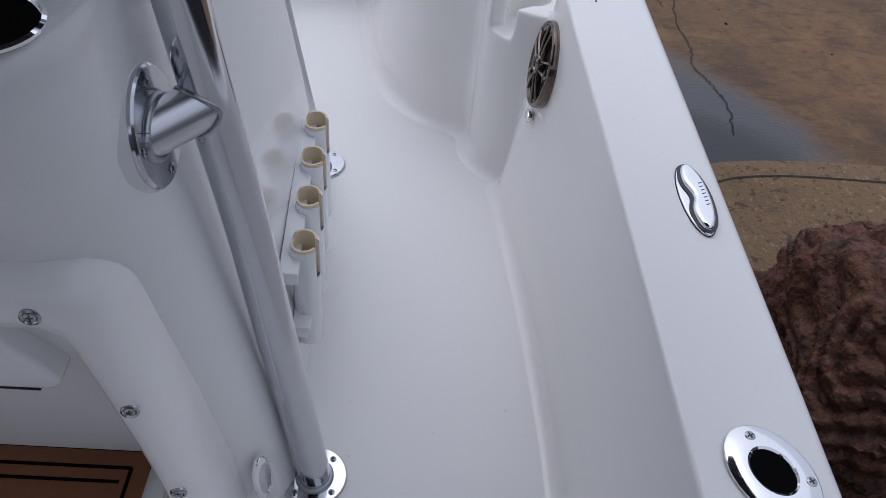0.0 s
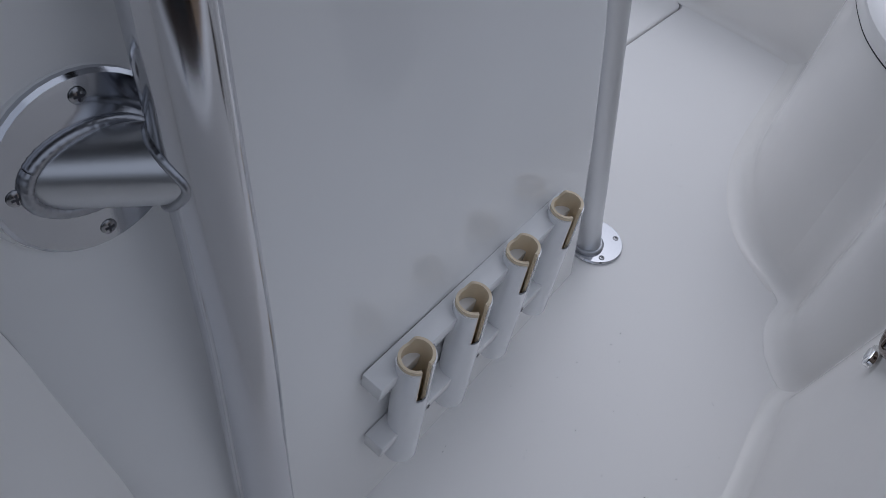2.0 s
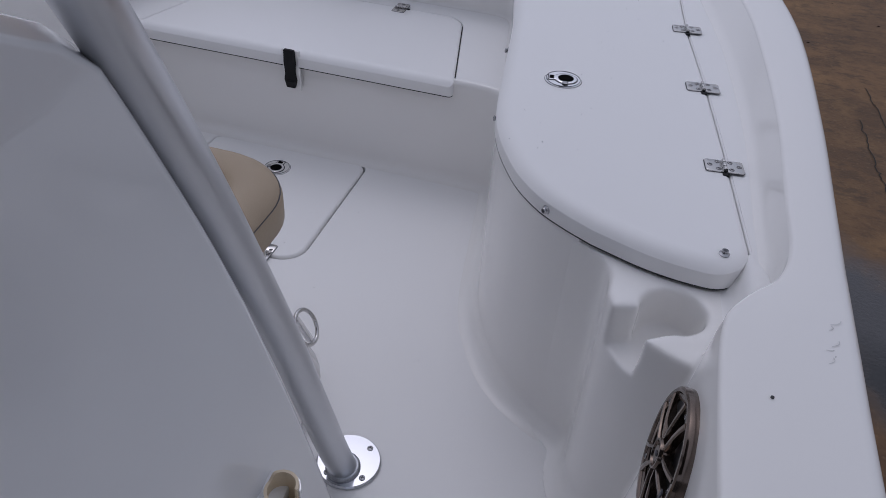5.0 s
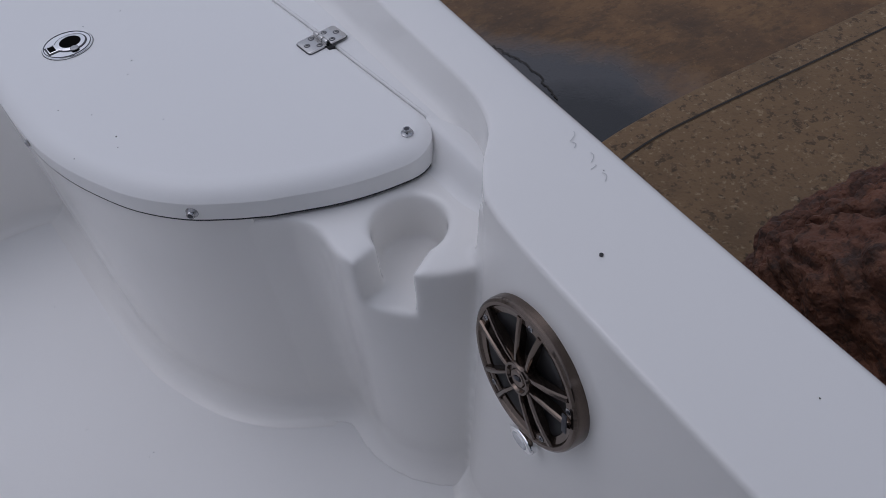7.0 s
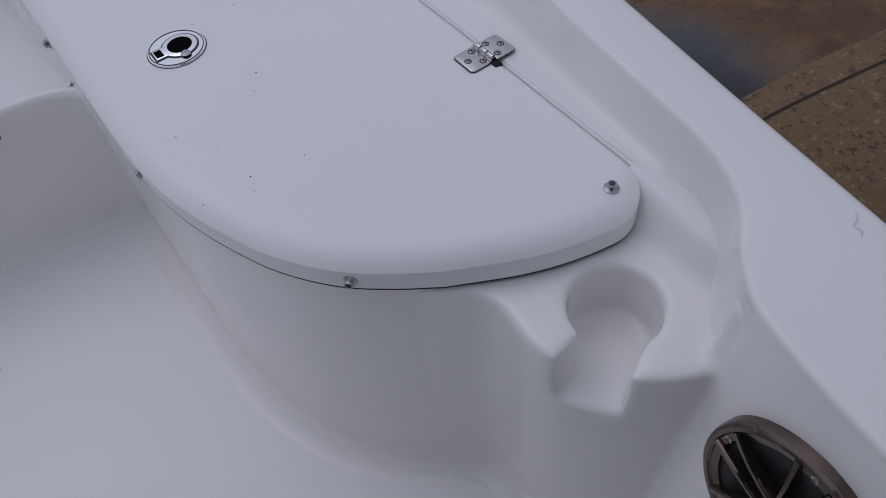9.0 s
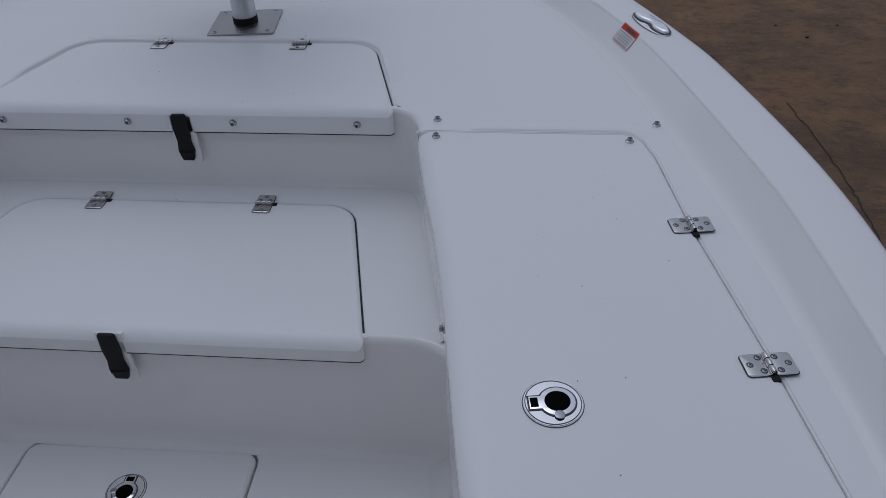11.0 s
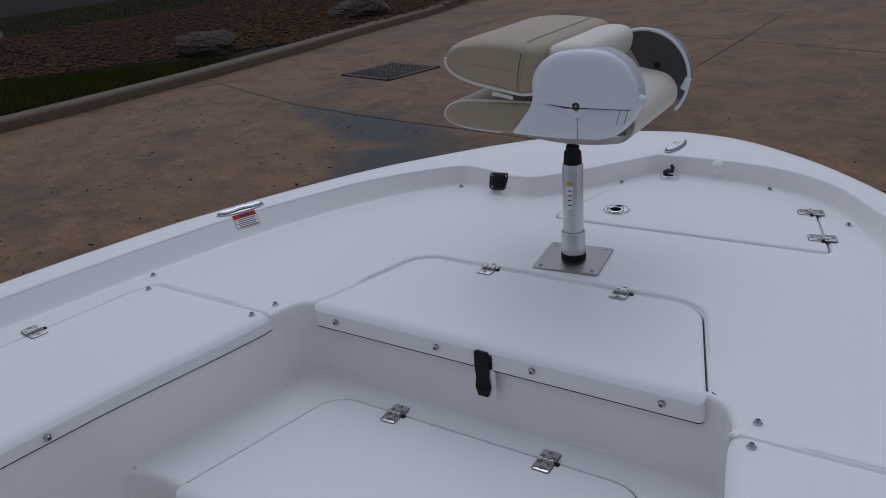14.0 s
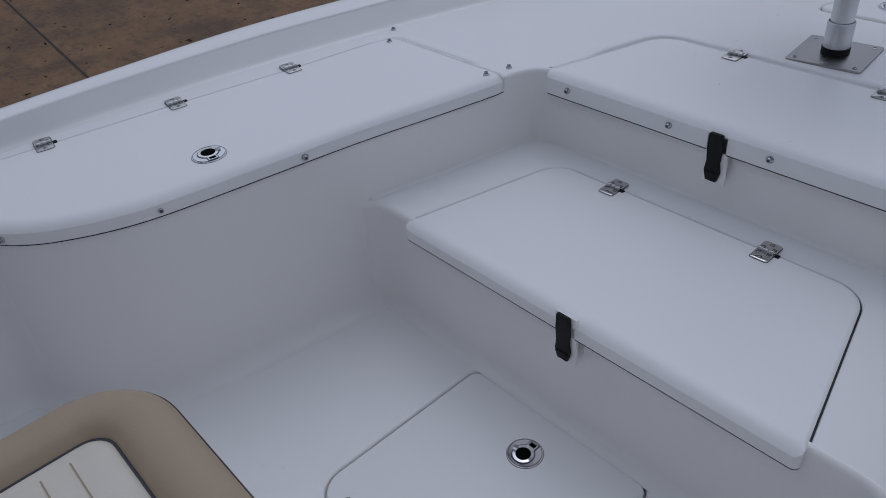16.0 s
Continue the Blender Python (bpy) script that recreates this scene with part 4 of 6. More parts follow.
# pull-up cleats in the gunwale
def cleat(m, label):
    t = thing("pull_up_cleat", label, "cleat", "gunwale cleats")
    def oval(w, l):
        return [Vector((w * math.cos(a), l * math.sin(a))) for a in [2 * math.pi * k / 36 for k in range(36)]]
    bm = slab(oval(0.0225, 0.079), 0.0, 0.004, 0.002, 3)
    bmesh.ops.transform(bm, matrix=m, verts=bm.verts)
    part("base_plate", bm, CHROME, t, "polished oval base plate")
    # black oval stands for the dark gap round the base plate
    gm = bmesh.new()
    fill(gm, [oval(0.0240, 0.0806)], 0.0008)
    bmesh.ops.transform(gm, matrix=m, verts=gm.verts)
    part("dark_outline", gm, RUBBER, t, "thin black line painted as the gap round the plate")
    us = [q / 24 for q in range(-24, 25)]
    side = [Vector(((0.0135 - 0.0085 * math.exp(-(u / 0.30) ** 2)) * math.sqrt(max(0.0, 1 - u ** 4)), u * 0.072)) for u in us]
    loop = [Vector((-0.021 * math.sqrt(max(0, 1 - (p.y / 0.073) ** 2)), p.y)) for p in side][::-1] + side
    loop = [Vector((-p.x, p.y)) for p in loop]
    bm = slab(loop, 0.004, 0.013, 0.007, 6)
    bmesh.ops.transform(bm, matrix=m, verts=bm.verts)
    # dark sheet stands for the shade in the gap round the horn
    gap = offset(loop if area(loop) > 0 else loop[::-1], -0.0045)
    gm = bmesh.new()
    fill(gm, [gap], 0.0054)
    bmesh.ops.transform(gm, matrix=m, verts=gm.verts)
    part("horn_gap", gm, INK, t, "dark gap round the horn")
    part("horn", bm, CHROME, t, "polished horn lying flush in its plate")
    for y in (-0.024, -0.016, -0.008, 0.0, 0.008, 0.016, 0.024):
        part("engraved_mark", block(0.0065, 0.0016, 0.0003, 0, m @ pose(0.010, y, 0.01305, 0, 0, 24)), INK, t, "dark engraved mark")
    return t


cleat(basis((1.252, -1.757, CAP + 0.003), (1, 0.03, 0), (0, 0, 1)), "oval polished pull-up cleat in the cockpit gunwale")
cleat(basis((1.060, 0.82, CAP + 0.002), (0.91, 0.38, 0), (0, 0, 1)), "oval polished pull-up cleat beside a warning label")
cleat(basis((-1.050, 0.82, CAP + 0.002), (-0.91, 0.38, 0), (0, 0, 1)), "oval polished pull-up cleat beside a warning label")
cleat(basis((0.031, 1.880, CAP + 0.003), (1, -0.1, 0), (0, 0, 1)), "small polished pull-up cleat at the stem")


# warning labels on the bulwark
def warning(m):
    t = thing("warning_label", "small orange and white warning label on the bulwark", "label", "warning labels")
    part("backing", block(0.096, 0.060, 0.0012, 0, m), PAPER, t)
    part("header", block(0.092, 0.017, 0.0009, 0, m @ pose(0, 0.0195, 0.0004)), ORANGE, t, "orange header band")
    for a, b, w, h in ((0, 0.0293, 0.096, 0.0014), (0, -0.0293, 0.096, 0.0014), (-0.0473, 0, 0.0014, 0.060), (0.0473, 0, 0.0014, 0.060)):
        part("border", block(w, h, 0.0009, 0, m @ pose(a, b, 0.0005)), ORANGE, t)
    part("header_bar", block(0.05, 0.008, 0.0009, 0, m @ pose(0.006, 0.0195, 0.0008)), INK, t)
    for k in range(5):
        part("text_bar", block(0.08 - 0.012 * (k % 2), 0.0026, 0.0009, 0, m @ pose(0, 0.005 - 0.0075 * k, 0.0005)), INK, t)


def bulwark_at(y, sgn, f=0.5):
    """A pose on the bulwark's inner face, z along its normal."""
    side = range(len(ins)) if sgn > 0 else range(len(ins) - 1, -1, -1)
    i = next(k for k in side if ins[k].y > y and ins[k].x * sgn > 0)
    a, b = brow[0][i], brow[2][i]
    along = (brow[0][i + 1] - brow[0][i - 1]).normalized()
    nrm = along.cross(b - a).normalized()
    if nrm.x * sgn > 0:
        nrm = -nrm
    p = a.lerp(b, f)
    right = along if along.cross(nrm).z < 0 else -along
    return basis(p + nrm * 0.0015, right, nrm)


warning(bulwark_at(0.782, 1, 0.34) @ Matrix.Diagonal((0.80, 0.80, 1, 1)))
warning(bulwark_at(0.785, -1, 0.34) @ Matrix.Diagonal((0.80, 0.80, 1, 1)))

# socket for the trolling motor
m = basis((-0.430, 1.418, 0.562), (1, 0.15, 0), (0.16, -0.93, 0.32))
t = thing("motor_socket", "black plastic trolling motor socket with four screws", "socket")
part("plate", (lambda bm: (bmesh.ops.transform(bm, matrix=m, verts=bm.verts), bm)[1])(slab(rounded([(-0.036, -0.030, 0.014), (0.036, -0.030, 0.014), (0.036, 0.030, 0.014), (-0.036, 0.030, 0.014)], 4), -0.008, 0.012, 0.005, 3)), BLACK, t)
part("cap", lathe([(0.022, 0.012), (0.022, 0.018), (0.016, 0.021), (0, 0.021)], 24, m=m), RUBBER, t)
for x in (-0.025, 0.025):
    for y in (-0.02, 0.02):
        screw(t, m @ pose(x, y, 0.012), 0.004)

# line hook at the bow
m = basis((0.053, 1.738, DECK + 0.001), (1, 0, 0), (0, 0, 1))
t = thing("bow_hook", "black hook on a round chrome base at the bow", "hook")
part("base", lathe([(0.032, 0), (0.032, 0.006), (0.028, 0.011), (0.016, 0.012), (0, 0.012)], 28, m=m), CHROME, t)
part("hook", tube([place(m, -0.02, 0, 0.014), place(m, -0.006, 0, 0.022), place(m, 0.008, 0.0, 0.022), place(m, 0.010, 0, 0.036), place(m, 0.004, 0, 0.045)], [0.006, 0.009, 0.008, 0.007, 0.004], 10), BLACK, t)
m = basis((0.204, 1.782, 0.566), (1, 0, 0), (0, -0.4, 0.9))
part("chock_boss", lathe([(0.024, -0.03), (0.024, 0.0), (0.021, 0.014), (0.012, 0.021), (0, 0.023)], 24, m=m), GEL, boat)

# rod holder in the gunwale
m = basis((1.234, -2.200, CAP + 0.003), (0.9, 0.43, 0), (0, 0, 1)) @ Matrix.Diagonal((0.86, 0.86, 1, 1))
t = thing("gunwale_rod_holder", "polished steel rod holder flange set in the gunwale", "rod holder")
loop = [Vector((0.052 * math.cos(a), 0.068 * math.sin(a))) for a in [2 * math.pi * k / 40 for k in range(40)]]
inner_loop = [Vector((0.025 * math.cos(a), 0.030 * math.sin(a))) for a in [2 * math.pi * k / 40 for k in range(40)]]
bm = bmesh.new()
strip(bm, [lift(loop, 0), lift(loop, 0.003), lift(offset(loop, 0.003), 0.005), lift([p * 1.15 for p in inner_loop], 0.006), lift(inner_loop, 0.002), lift(inner_loop, -0.02)], True)
bmesh.ops.transform(bm, matrix=m, verts=bm.verts)
part("flange", bm, STEEL, t)
# black sheet over the gunwale stands for the darkness of the bore
bm = bmesh.new()
fill(bm, [[p * 1.02 for p in inner_loop]], 0.004)
bmesh.ops.transform(bm, matrix=m, verts=bm.verts)
part("bore", bm, VOID, t, "flat black sheet painted as the bore's shade")
for x, y in ((-0.030, -0.038), (0.006, 0.05), (0.034, -0.03)):
    screw(t, m @ pose(x, y, 0.005), 0.007)

# round dark dot on the gunwale, standing in for a fly
s = part("gunwale_dot", lathe([(0.0022, 0), (0.0022, 0.0015), (0, 0.002)], 12, m=pose(1.186, -1.147, CAP + 0.003)), BLACK, None)
tagged(s, "tiny dark dot on the cockpit gunwale, standing in for a fly", "screw")

# faint scuffs on the gunwale beside the column
for x, y, l, turn in ((1.270, -0.985, 0.018, 40), (1.262, -0.998, 0.010, 70), (1.266, -1.026, 0.016, 55), (1.258, -1.040, 0.009, 20), (1.258, -1.059, 0.014, 65)):
    pts = [Vector((x + l * (k / 8 - 0.5) * math.cos(radians(turn)) + 0.004 * math.sin(math.pi * k / 8), y + l * (k / 8 - 0.5) * math.sin(radians(turn)))) for k in range(9)]
    bm = bmesh.new()
    strip(bm, [lift(offset(pts, 0.0006, False), CAP + 0.0022), lift(offset(pts, -0.0006, False), CAP + 0.0022)])
    part("scuff", bm, SCUFF, boat, "faint grey scuff")

# ---- loudspeaker in the cockpit side ----
def blade(path, w, h, up, taper=1.0):
    """A flat bar along a path: width w, height h towards up, with a chamfered top."""
    bm = bmesh.new()
    rows = []
    n = len(path) - 1
    for i, p in enumerate(path):
        t = (path[min(i + 1, n)] - path[max(i - 1, 0)]).normalized()
        s = up.cross(t).normalized()
        ww = w * (1 + (taper - 1) * i / n) / 2
        rows.append([p - s * ww - up * h, p - s * ww - up * h * 0.2, p - s * ww * 0.6, p + s * ww * 0.6, p + s * ww - up * h * 0.2, p + s * ww - up * h])
    vs = strip(bm, rows, True)
    bm.faces.new(vs[0])
    bm.faces.new(vs[-1][::-1])
    return bm


SPK = Vector((1.106, -1.140, 0.435))
m = basis(SPK, (0.05, 1, 0.0), (-0.982, -0.03, 0.135))
face = m.to_3x3() @ Vector((0, 0, 1))
t = thing("loudspeaker", "round marine loudspeaker with a smoked chrome spoked grille", "loudspeaker")
R = 0.0945
part("rim", lathe([(R, -0.026), (R, 0.004), (R * 0.985, 0.0085), (R * 0.955, 0.0105), (R * 0.91, 0.0105), (R * 0.895, 0.009), (R * 0.885, 0.0075), (R * 0.80, 0.006), (R * 0.79, 0.003), (R * 0.785, -0.008)], 64, m=m), BRONZE, t, "smoked chrome outer rim", 25)
part("cone", lathe([(R * 0.80, 0.0035), (R * 0.72, 0.0045), (R * 0.62, 0.0025), (R * 0.30, -0.0005), (0, -0.001)], 48, m=m), CONE, t, "black cone")
part("hub", lathe([(R * 0.235, -0.010), (R * 0.235, 0.013), (R * 0.215, 0.018), (R * 0.185, 0.018), (R * 0.17, 0.0145), (R * 0.13, 0.0145), (R * 0.115, 0.0165), (R * 0.06, 0.0165), (0, 0.0150)], 36, m=m), BRONZE, t, "", 25)
part("hub_mark", block(R * 0.12, R * 0.05, 0.002, 0.0004, m @ pose(0, 0, 0.0165, 0, 0, 30)), INK, t, "plain dark hub mark")
for k in range(5):
    base = 2 * math.pi * (k + 0.78) / 5
    for d in (-1, 1):
        pts = [place(m, R * f * math.cos(base + d * w), R * f * math.sin(base + d * w), z) for f, w, z in ((0.20, 0.50, 0.0145), (0.34, 0.33, 0.0155), (0.56, 0.235, 0.0150), (0.74, 0.215, 0.0135), (0.90, 0.21, 0.0115))]
        part("spoke", blade(pts, 0.0052, 0.012, face, 1.5), BRONZE, t, "", 25)
    pts = [place(m, R * 0.855 * math.cos(base + w), R * 0.855 * math.sin(base + w), 0.0085) for w in (-0.21, -0.1, 0, 0.1, 0.21)]
    part("bridge", blade(pts, 0.0125, 0.010, face), BRONZE, t, "", 25)
    screw(t, m @ pose(R * 0.845 * math.cos(base), R * 0.845 * math.sin(base), 0.0085), 0.0042)
part("badge", block(0.026, 0.007, 0.002, 0.0005, m @ pose(R * 0.86 * math.cos(3.35), R * 0.86 * math.sin(3.35), 0.0155, 0, 0, 90 + 192)), INK, t, "plain dark badge bar")

m = basis((1.094, -1.150, 0.307), (0, 1, -0.15), (-0.985, 0.04, 0.115))
t = thing("courtesy_light", "small oval chrome courtesy light under the loudspeaker", "courtesy light")
loop = [Vector((0.025 * math.cos(a), 0.0135 * math.sin(a))) for a in [2 * math.pi * k / 28 for k in range(28)]]
bm = slab(loop, -0.004, 0.007, 0.004, 4)
bmesh.ops.transform(bm, matrix=m, verts=bm.verts)
part("bezel", bm, CHROME, t)
bm = slab([p * 0.62 for p in loop], 0.004, 0.009, 0.003, 4)
bmesh.ops.transform(bm, matrix=m, verts=bm.verts)
part("lens", bm, CLEAR, t, "clear lens")

# ---- console ----
console = thing("steering_console", "tall white moulded steering console with rounded corners", "console")
LEVELS = [(0.0, 0.610, -1.100, 0.668, -1.988), (0.20, 0.602, -1.145, 0.645, -1.998), (0.40, 0.586, -1.184, 0.617, -2.024), (0.60, 0.566, -1.225, 0.586, -2.055), (0.70, 0.555, -1.250, 0.569, -2.068),
          (0.75, 0.5495, -1.264, 0.5585, -2.085), (0.80, 0.545, -1.280, 0.546, -2.102), (0.90, 0.5435, -1.320, 0.541, -2.115), (0.935, 0.543, -1.335, 0.538, -2.112),
          (0.950, 0.543, -1.342, 0.530, -2.098), (0.953, 0.543, -1.3435, 0.515, -2.08), (0.957, 0.543, -1.345, 0.40, -1.95), (0.99, 0.541, -1.378, 0.385, -1.93),
          (1.02, 0.538, -1.43, 0.382, -1.925), (1.06, 0.534, -1.47, 0.38, -1.92), (1.12, 0.525, -1.505, 0.38, -1.91), (1.40, 0.46, -1.62, 0.38, -1.88)]
rows = []
for z, xf, yf, xa, ya in LEVELS:
    ym = -1.78
    f = (ym - yf) / (ya - yf)
    xm = xf + (xa - xf) * f if z < 0.94 else xf - 0.004
    rows.append(lift(rounded([(xf - 0.052, yf + 0.034, 0.02), (-xf + 0.052, yf + 0.034, 0.02), (-xf, yf, 0.02), (-xm, ym, 0), (-xa, ya, 0.13), (xa, ya, 0.13), (xm, ym, 0), (xf, yf, 0.02)], 9), z))
bm = bmesh.new()
vs = strip(bm, rows, True)
bm.faces.new(vs[-1])
part("body", bm, CONSOLE_GEL, console, "", 60)


def aft(x, z, out=0.0):
    """A place on the console's aft face."""
    for (z0, _, _, xa0, y0), (z1, _, _, xa1, y1) in zip(LEVELS, LEVELS[1:]):
        if z <= z1:
            f = (z - z0) / (z1 - z0)
            xa, y = xa0 + (xa1 - xa0) * f, y0 + (y1 - y0) * f
            break
    c = xa - 0.13
    if abs(x) > c:
        y = y + 0.13 - math.sqrt(max(0.0001, 0.13 ** 2 - min(abs(x) - c, 0.13) ** 2))
    return Vector((x, y - out, z))


# moulded surround on the aft face
outer_loop = rounded([(0.588, 0.06, 0.01), (0.576, 0.20, 0.2), (0.557, 0.40, 0.3), (0.521, 0.706, 0.075), (-0.521, 0.706, 0.075), (-0.557, 0.40, 0.3), (-0.576, 0.20, 0.2), (-0.588, 0.06, 0.01)], 10)
inner_l = rounded([(0.546, 0.06, 0.01), (0.529, 0.20, 0.2), (0.505, 0.41, 0.3), (0.470, 0.630, 0.035), (-0.470, 0.630, 0.035), (-0.505, 0.41, 0.3), (-0.529, 0.20, 0.2), (-0.546, 0.06, 0.01)], 10)
bm = bmesh.new()
surround_rows = [[aft(p.x, p.y, -0.002) for p in [a.lerp(b, -0.10) for a, b in zip(outer_loop, inner_l)]]]
for f, y in ((-0.06, -2.058), (0.0, -2.073), (0.08, -2.086), (0.20, -2.097), (0.36, -2.105), (0.55, -2.107), (0.74, -2.106), (0.88, -2.102), (0.96, -2.095), (1.0, -2.085), (1.03, -2.06), (1.04, -2.03)):
    surround_rows.append([Vector((p.x, y, p.y)) for p in [a.lerp(b, f) for a, b in zip(outer_loop, inner_l)]])
strip(bm, surround_rows, True)
surround = part("helm_surround", bm, GEL, console, "raised white moulded surround", 80)
for x, z in ((0.452, 0.665), (0.519, 0.498), (0.544, 0.301), (-0.452, 0.665)):
    sm = basis((x, -2.107, z), (1, 0, 0), (0.1, -1, 0.1))
    part("cup_washer", lathe([(0.0115, -0.002), (0.011, 0.0015), (0.0085, 0.003), (0.0065, 0.0012)], 20, m=sm), NICKEL, surround, "steel cup washer")
    screw(surround, sm @ pose(0, 0, 0.001), 0.0065)
# access door standing proud inside it
bm = slab(rounded([(-0.38, 0.478, 0.02), (0.445, 0.492, 0.02), (0.376, 0.606, 0.03), (-0.376, 0.606, 0.03)], 6), 0.0, 0.050, 0.008, 4)
mm = basis((0, -2.020, 0.0), (1, 0, 0), (0, -1, -0.02))
bmesh.ops.transform(bm, matrix=mm, verts=bm.verts)
door = part("access_door", bm, CONSOLE_GEL, console, "white access door")
part("vent_slot", block(0.30, 0.004, 0.007, 0.001, pose(0.247, -2.0705, 0.4815)), RUBBER, door, "dark slot")
# drink ring on the shoulder
m = basis((0.465, -2.030, 0.9545), (1, 0, 0), (0.02, -0.03, 1))
cup = part("drink_ring", lathe([(0.0535, 0.0), (0.0535, 0.003), (0.050, 0.005), (0.047, 0.003), (0.046, 0.0)], 36, m=m), CHROME, console, "chrome drink holder ring")
# black disc stands for the darkness down the drink holder
part("well", lathe([(0.047, 0.0025), (0, 0.002)], 30, m=m), VOID, cup, "flat black disc painted as the well's shade")
# oval pad eye low on the side
m = basis((0.618, -1.984, 0.128), (0, 0.1, 1), (0.93, -0.36, 0.1))
loop = [Vector((0.052 * math.cos(a), 0.021 * math.sin(a))) for a in [2 * math.pi * k / 28 for k in range(28)]]
bm = slab(loop, 0.0, 0.008, 0.004, 3)
bmesh.ops.transform(bm, matrix=m, verts=bm.verts)
eye = part("pad_eye", bm, CHROME, console, "oval chrome plate")
bm = slab([p * 0.68 for p in loop], 0.0075, 0.0088, 0.0005, 2)
bmesh.ops.transform(bm, matrix=m, verts=bm.verts)
part("inset", bm, SATIN, eye, "dull grey inset")

# foot rest with brown decking
rest = thing("foot_rest", "white foot rest topped with brown black-lined foam decking", "foot rest")
part("base", block(1.0, 0.34, 0.212, 0.01, pose(0, -2.19, 0.107)), GEL, rest)
pad = part("decking_pad", block(0.936, 0.30, 0.008, 0.002, pose(0, -2.152, 0.217)), TEAK, rest, "brown foam decking pad")
for y in (-2.031, -2.054, -2.106, -2.158, -2.21, -2.262):
    part("groove", block(0.86 if y < -2.04 else 0.885, 0.005, 0.002, 0, pose(0, y, 0.2215)), VOID, pad)
for x in (-0.442, 0.442):
    part("groove", block(0.005, 0.262, 0.002, 0, pose(x, -2.162, 0.2217)), VOID, pad)
part("border", block(1.0, 0.014, 0.007, 0.001, pose(0, -1.997, 0.2155)), VOID, pad)

# rack of four rod tubes
rack = thing("rod_holder_rack", "white rack of four upright rod tubes with cream liners", "rod rack")
for z in (0.322, 0.178):
    dx = (z - 0.322) * -0.10
    a, b = Vector((0.634 + dx, -1.718, z)), Vector((0.610 + dx, -1.268, z))
    mid, way = (a + b) / 2, (b - a)
    part("mounting_bar", block(way.length, 0.034, 0.030, 0.003, basis(mid, way, (0.08, 0, 1))), WHITE_BAR, rack, "flat white mounting bar")
    for k in range(3):
        p = a.lerp(b, (0.055 + 0.1195 * k + 0.046) / 0.45) + Vector((0.0172, 0, 0))
        screw(rack, basis(p, (0, 1, 0), (1, 0, 0.08)), 0.0055)


def rod_tube(x, y):
    m = pose(x, y, 0.104, 0, 0, -14)
    def rim_drop(a):
        """The mouth stands higher round the back than at the front."""
        f = min(1.0, max(0.0, (math.degrees(a) - 150) / 30))
        return 0.012 * f * f * (3 - 2 * f)
    def shell(r, t, z0, z1, slot_z, half):
        bm = bmesh.new()
        n, hs = 56, [z0, z0 + 0.02, slot_z - 0.012, slot_z - 0.001, slot_z, slot_z + 0.006, (slot_z + z1) / 2, z1]
        for rr in (r, r - t):
            rows = []
            for z in hs:
                cut = 0 if z < slot_z else half if z > slot_z + 0.001 else half * 0.8
                rows.append([m @ Vector((rr * math.cos(a), rr * math.sin(a), z - (rim_drop(a) if z == z1 else 0))) for a in [cut + (2 * math.pi - 2 * cut) * k / n for k in range(n + 1)]])
            strip(bm, rows)
            if rr == r:
                keep = rows
            else:
                strip(bm, [keep[-1], rows[-1]])
                for col in (0, -1):
                    strip(bm, [[row[col] for row in keep[4:]], [row[col] for row in rows[4:]]])
        return bm
    tb = part("tube", shell(0.0258, 0.002, 0.0, 0.258, 0.180, 0.34), WHITE_ALU, rack, "white rod tube with a slotted mouth", 50)
    part("liner", shell(0.0236, 0.0042, 0.10, 0.264, 0.174, 0.24), CREAM, tb, "cream plastic liner", 50)
    part("inside", lathe([(0.0195, 0.11), (0, 0.11)], 20, m=m), CREAM, tb)


for k in range(4):
    rod_tube(0.655 - 0.0085 * k, -1.661 + 0.1195 * k)

# ---- pipe frame of the top ----
top = thing("t_top_frame", "brushed aluminium pipe frame bolted to console and sole", "pipe frame")


def flange(parent, m, r=0.058, n=3, turn=0.0):
    f = part("flange", lathe([(r, 0), (r, 0.004), (r * 0.96, 0.0065), (r * 0.5, 0.007), (0, 0.007)], 40, m=m), ALU, parent, "round satin mounting flange")
    for k in range(n):
        a = turn + 2 * math.pi * k / n
        screw(f, m @ pose(r * 0.78 * math.cos(a), r * 0.78 * math.sin(a), 0.007), 0.006)
    return f


def weld(parent, pts, r):
    """A rippled weld bead round a joint."""
    run = smooth_line(pts + pts[:1], 5)
    return part("weld_bead", tube(run, [r * (1.15 + 0.09 * (k / 5 % 1)) for k in range(len(run))], 10), BEAD, parent, "rippled weld bead", 70)


front = smooth_line([(0.588, -1.018, 0.004), (0.578, -1.043, 0.10), (0.569, -1.066, 0.20), (0.557, -1.086, 0.30), (0.546, -1.106, 0.40), (0.537, -1.132, 0.50), (0.532, -1.164, 0.60), (0.531, -1.201, 0.70), (0.531, -1.241, 0.80), (0.530, -1.282, 0.90), (0.528, -1.324, 1.0), (0.522, -1.41, 1.2), (0.515, -1.51, 1.45), (0.50, -1.68, 2.0)], 4)
leg = part("leg", tube(front, 0.0272, 36), MATT_ALU, top, "bent aluminium leg")
m = basis((0.592, -1.000, 0.001), (1, 0, 0), (0, 0, 1))
flange(leg, m, 0.062, 4, -0.64)
weld(leg, [Vector((0.588 + 0.0275 * math.cos(a), -1.019 + 0.0285 * math.sin(a), 0.010)) for a in [2 * math.pi * k / 40 for k in range(40)]], 0.005)
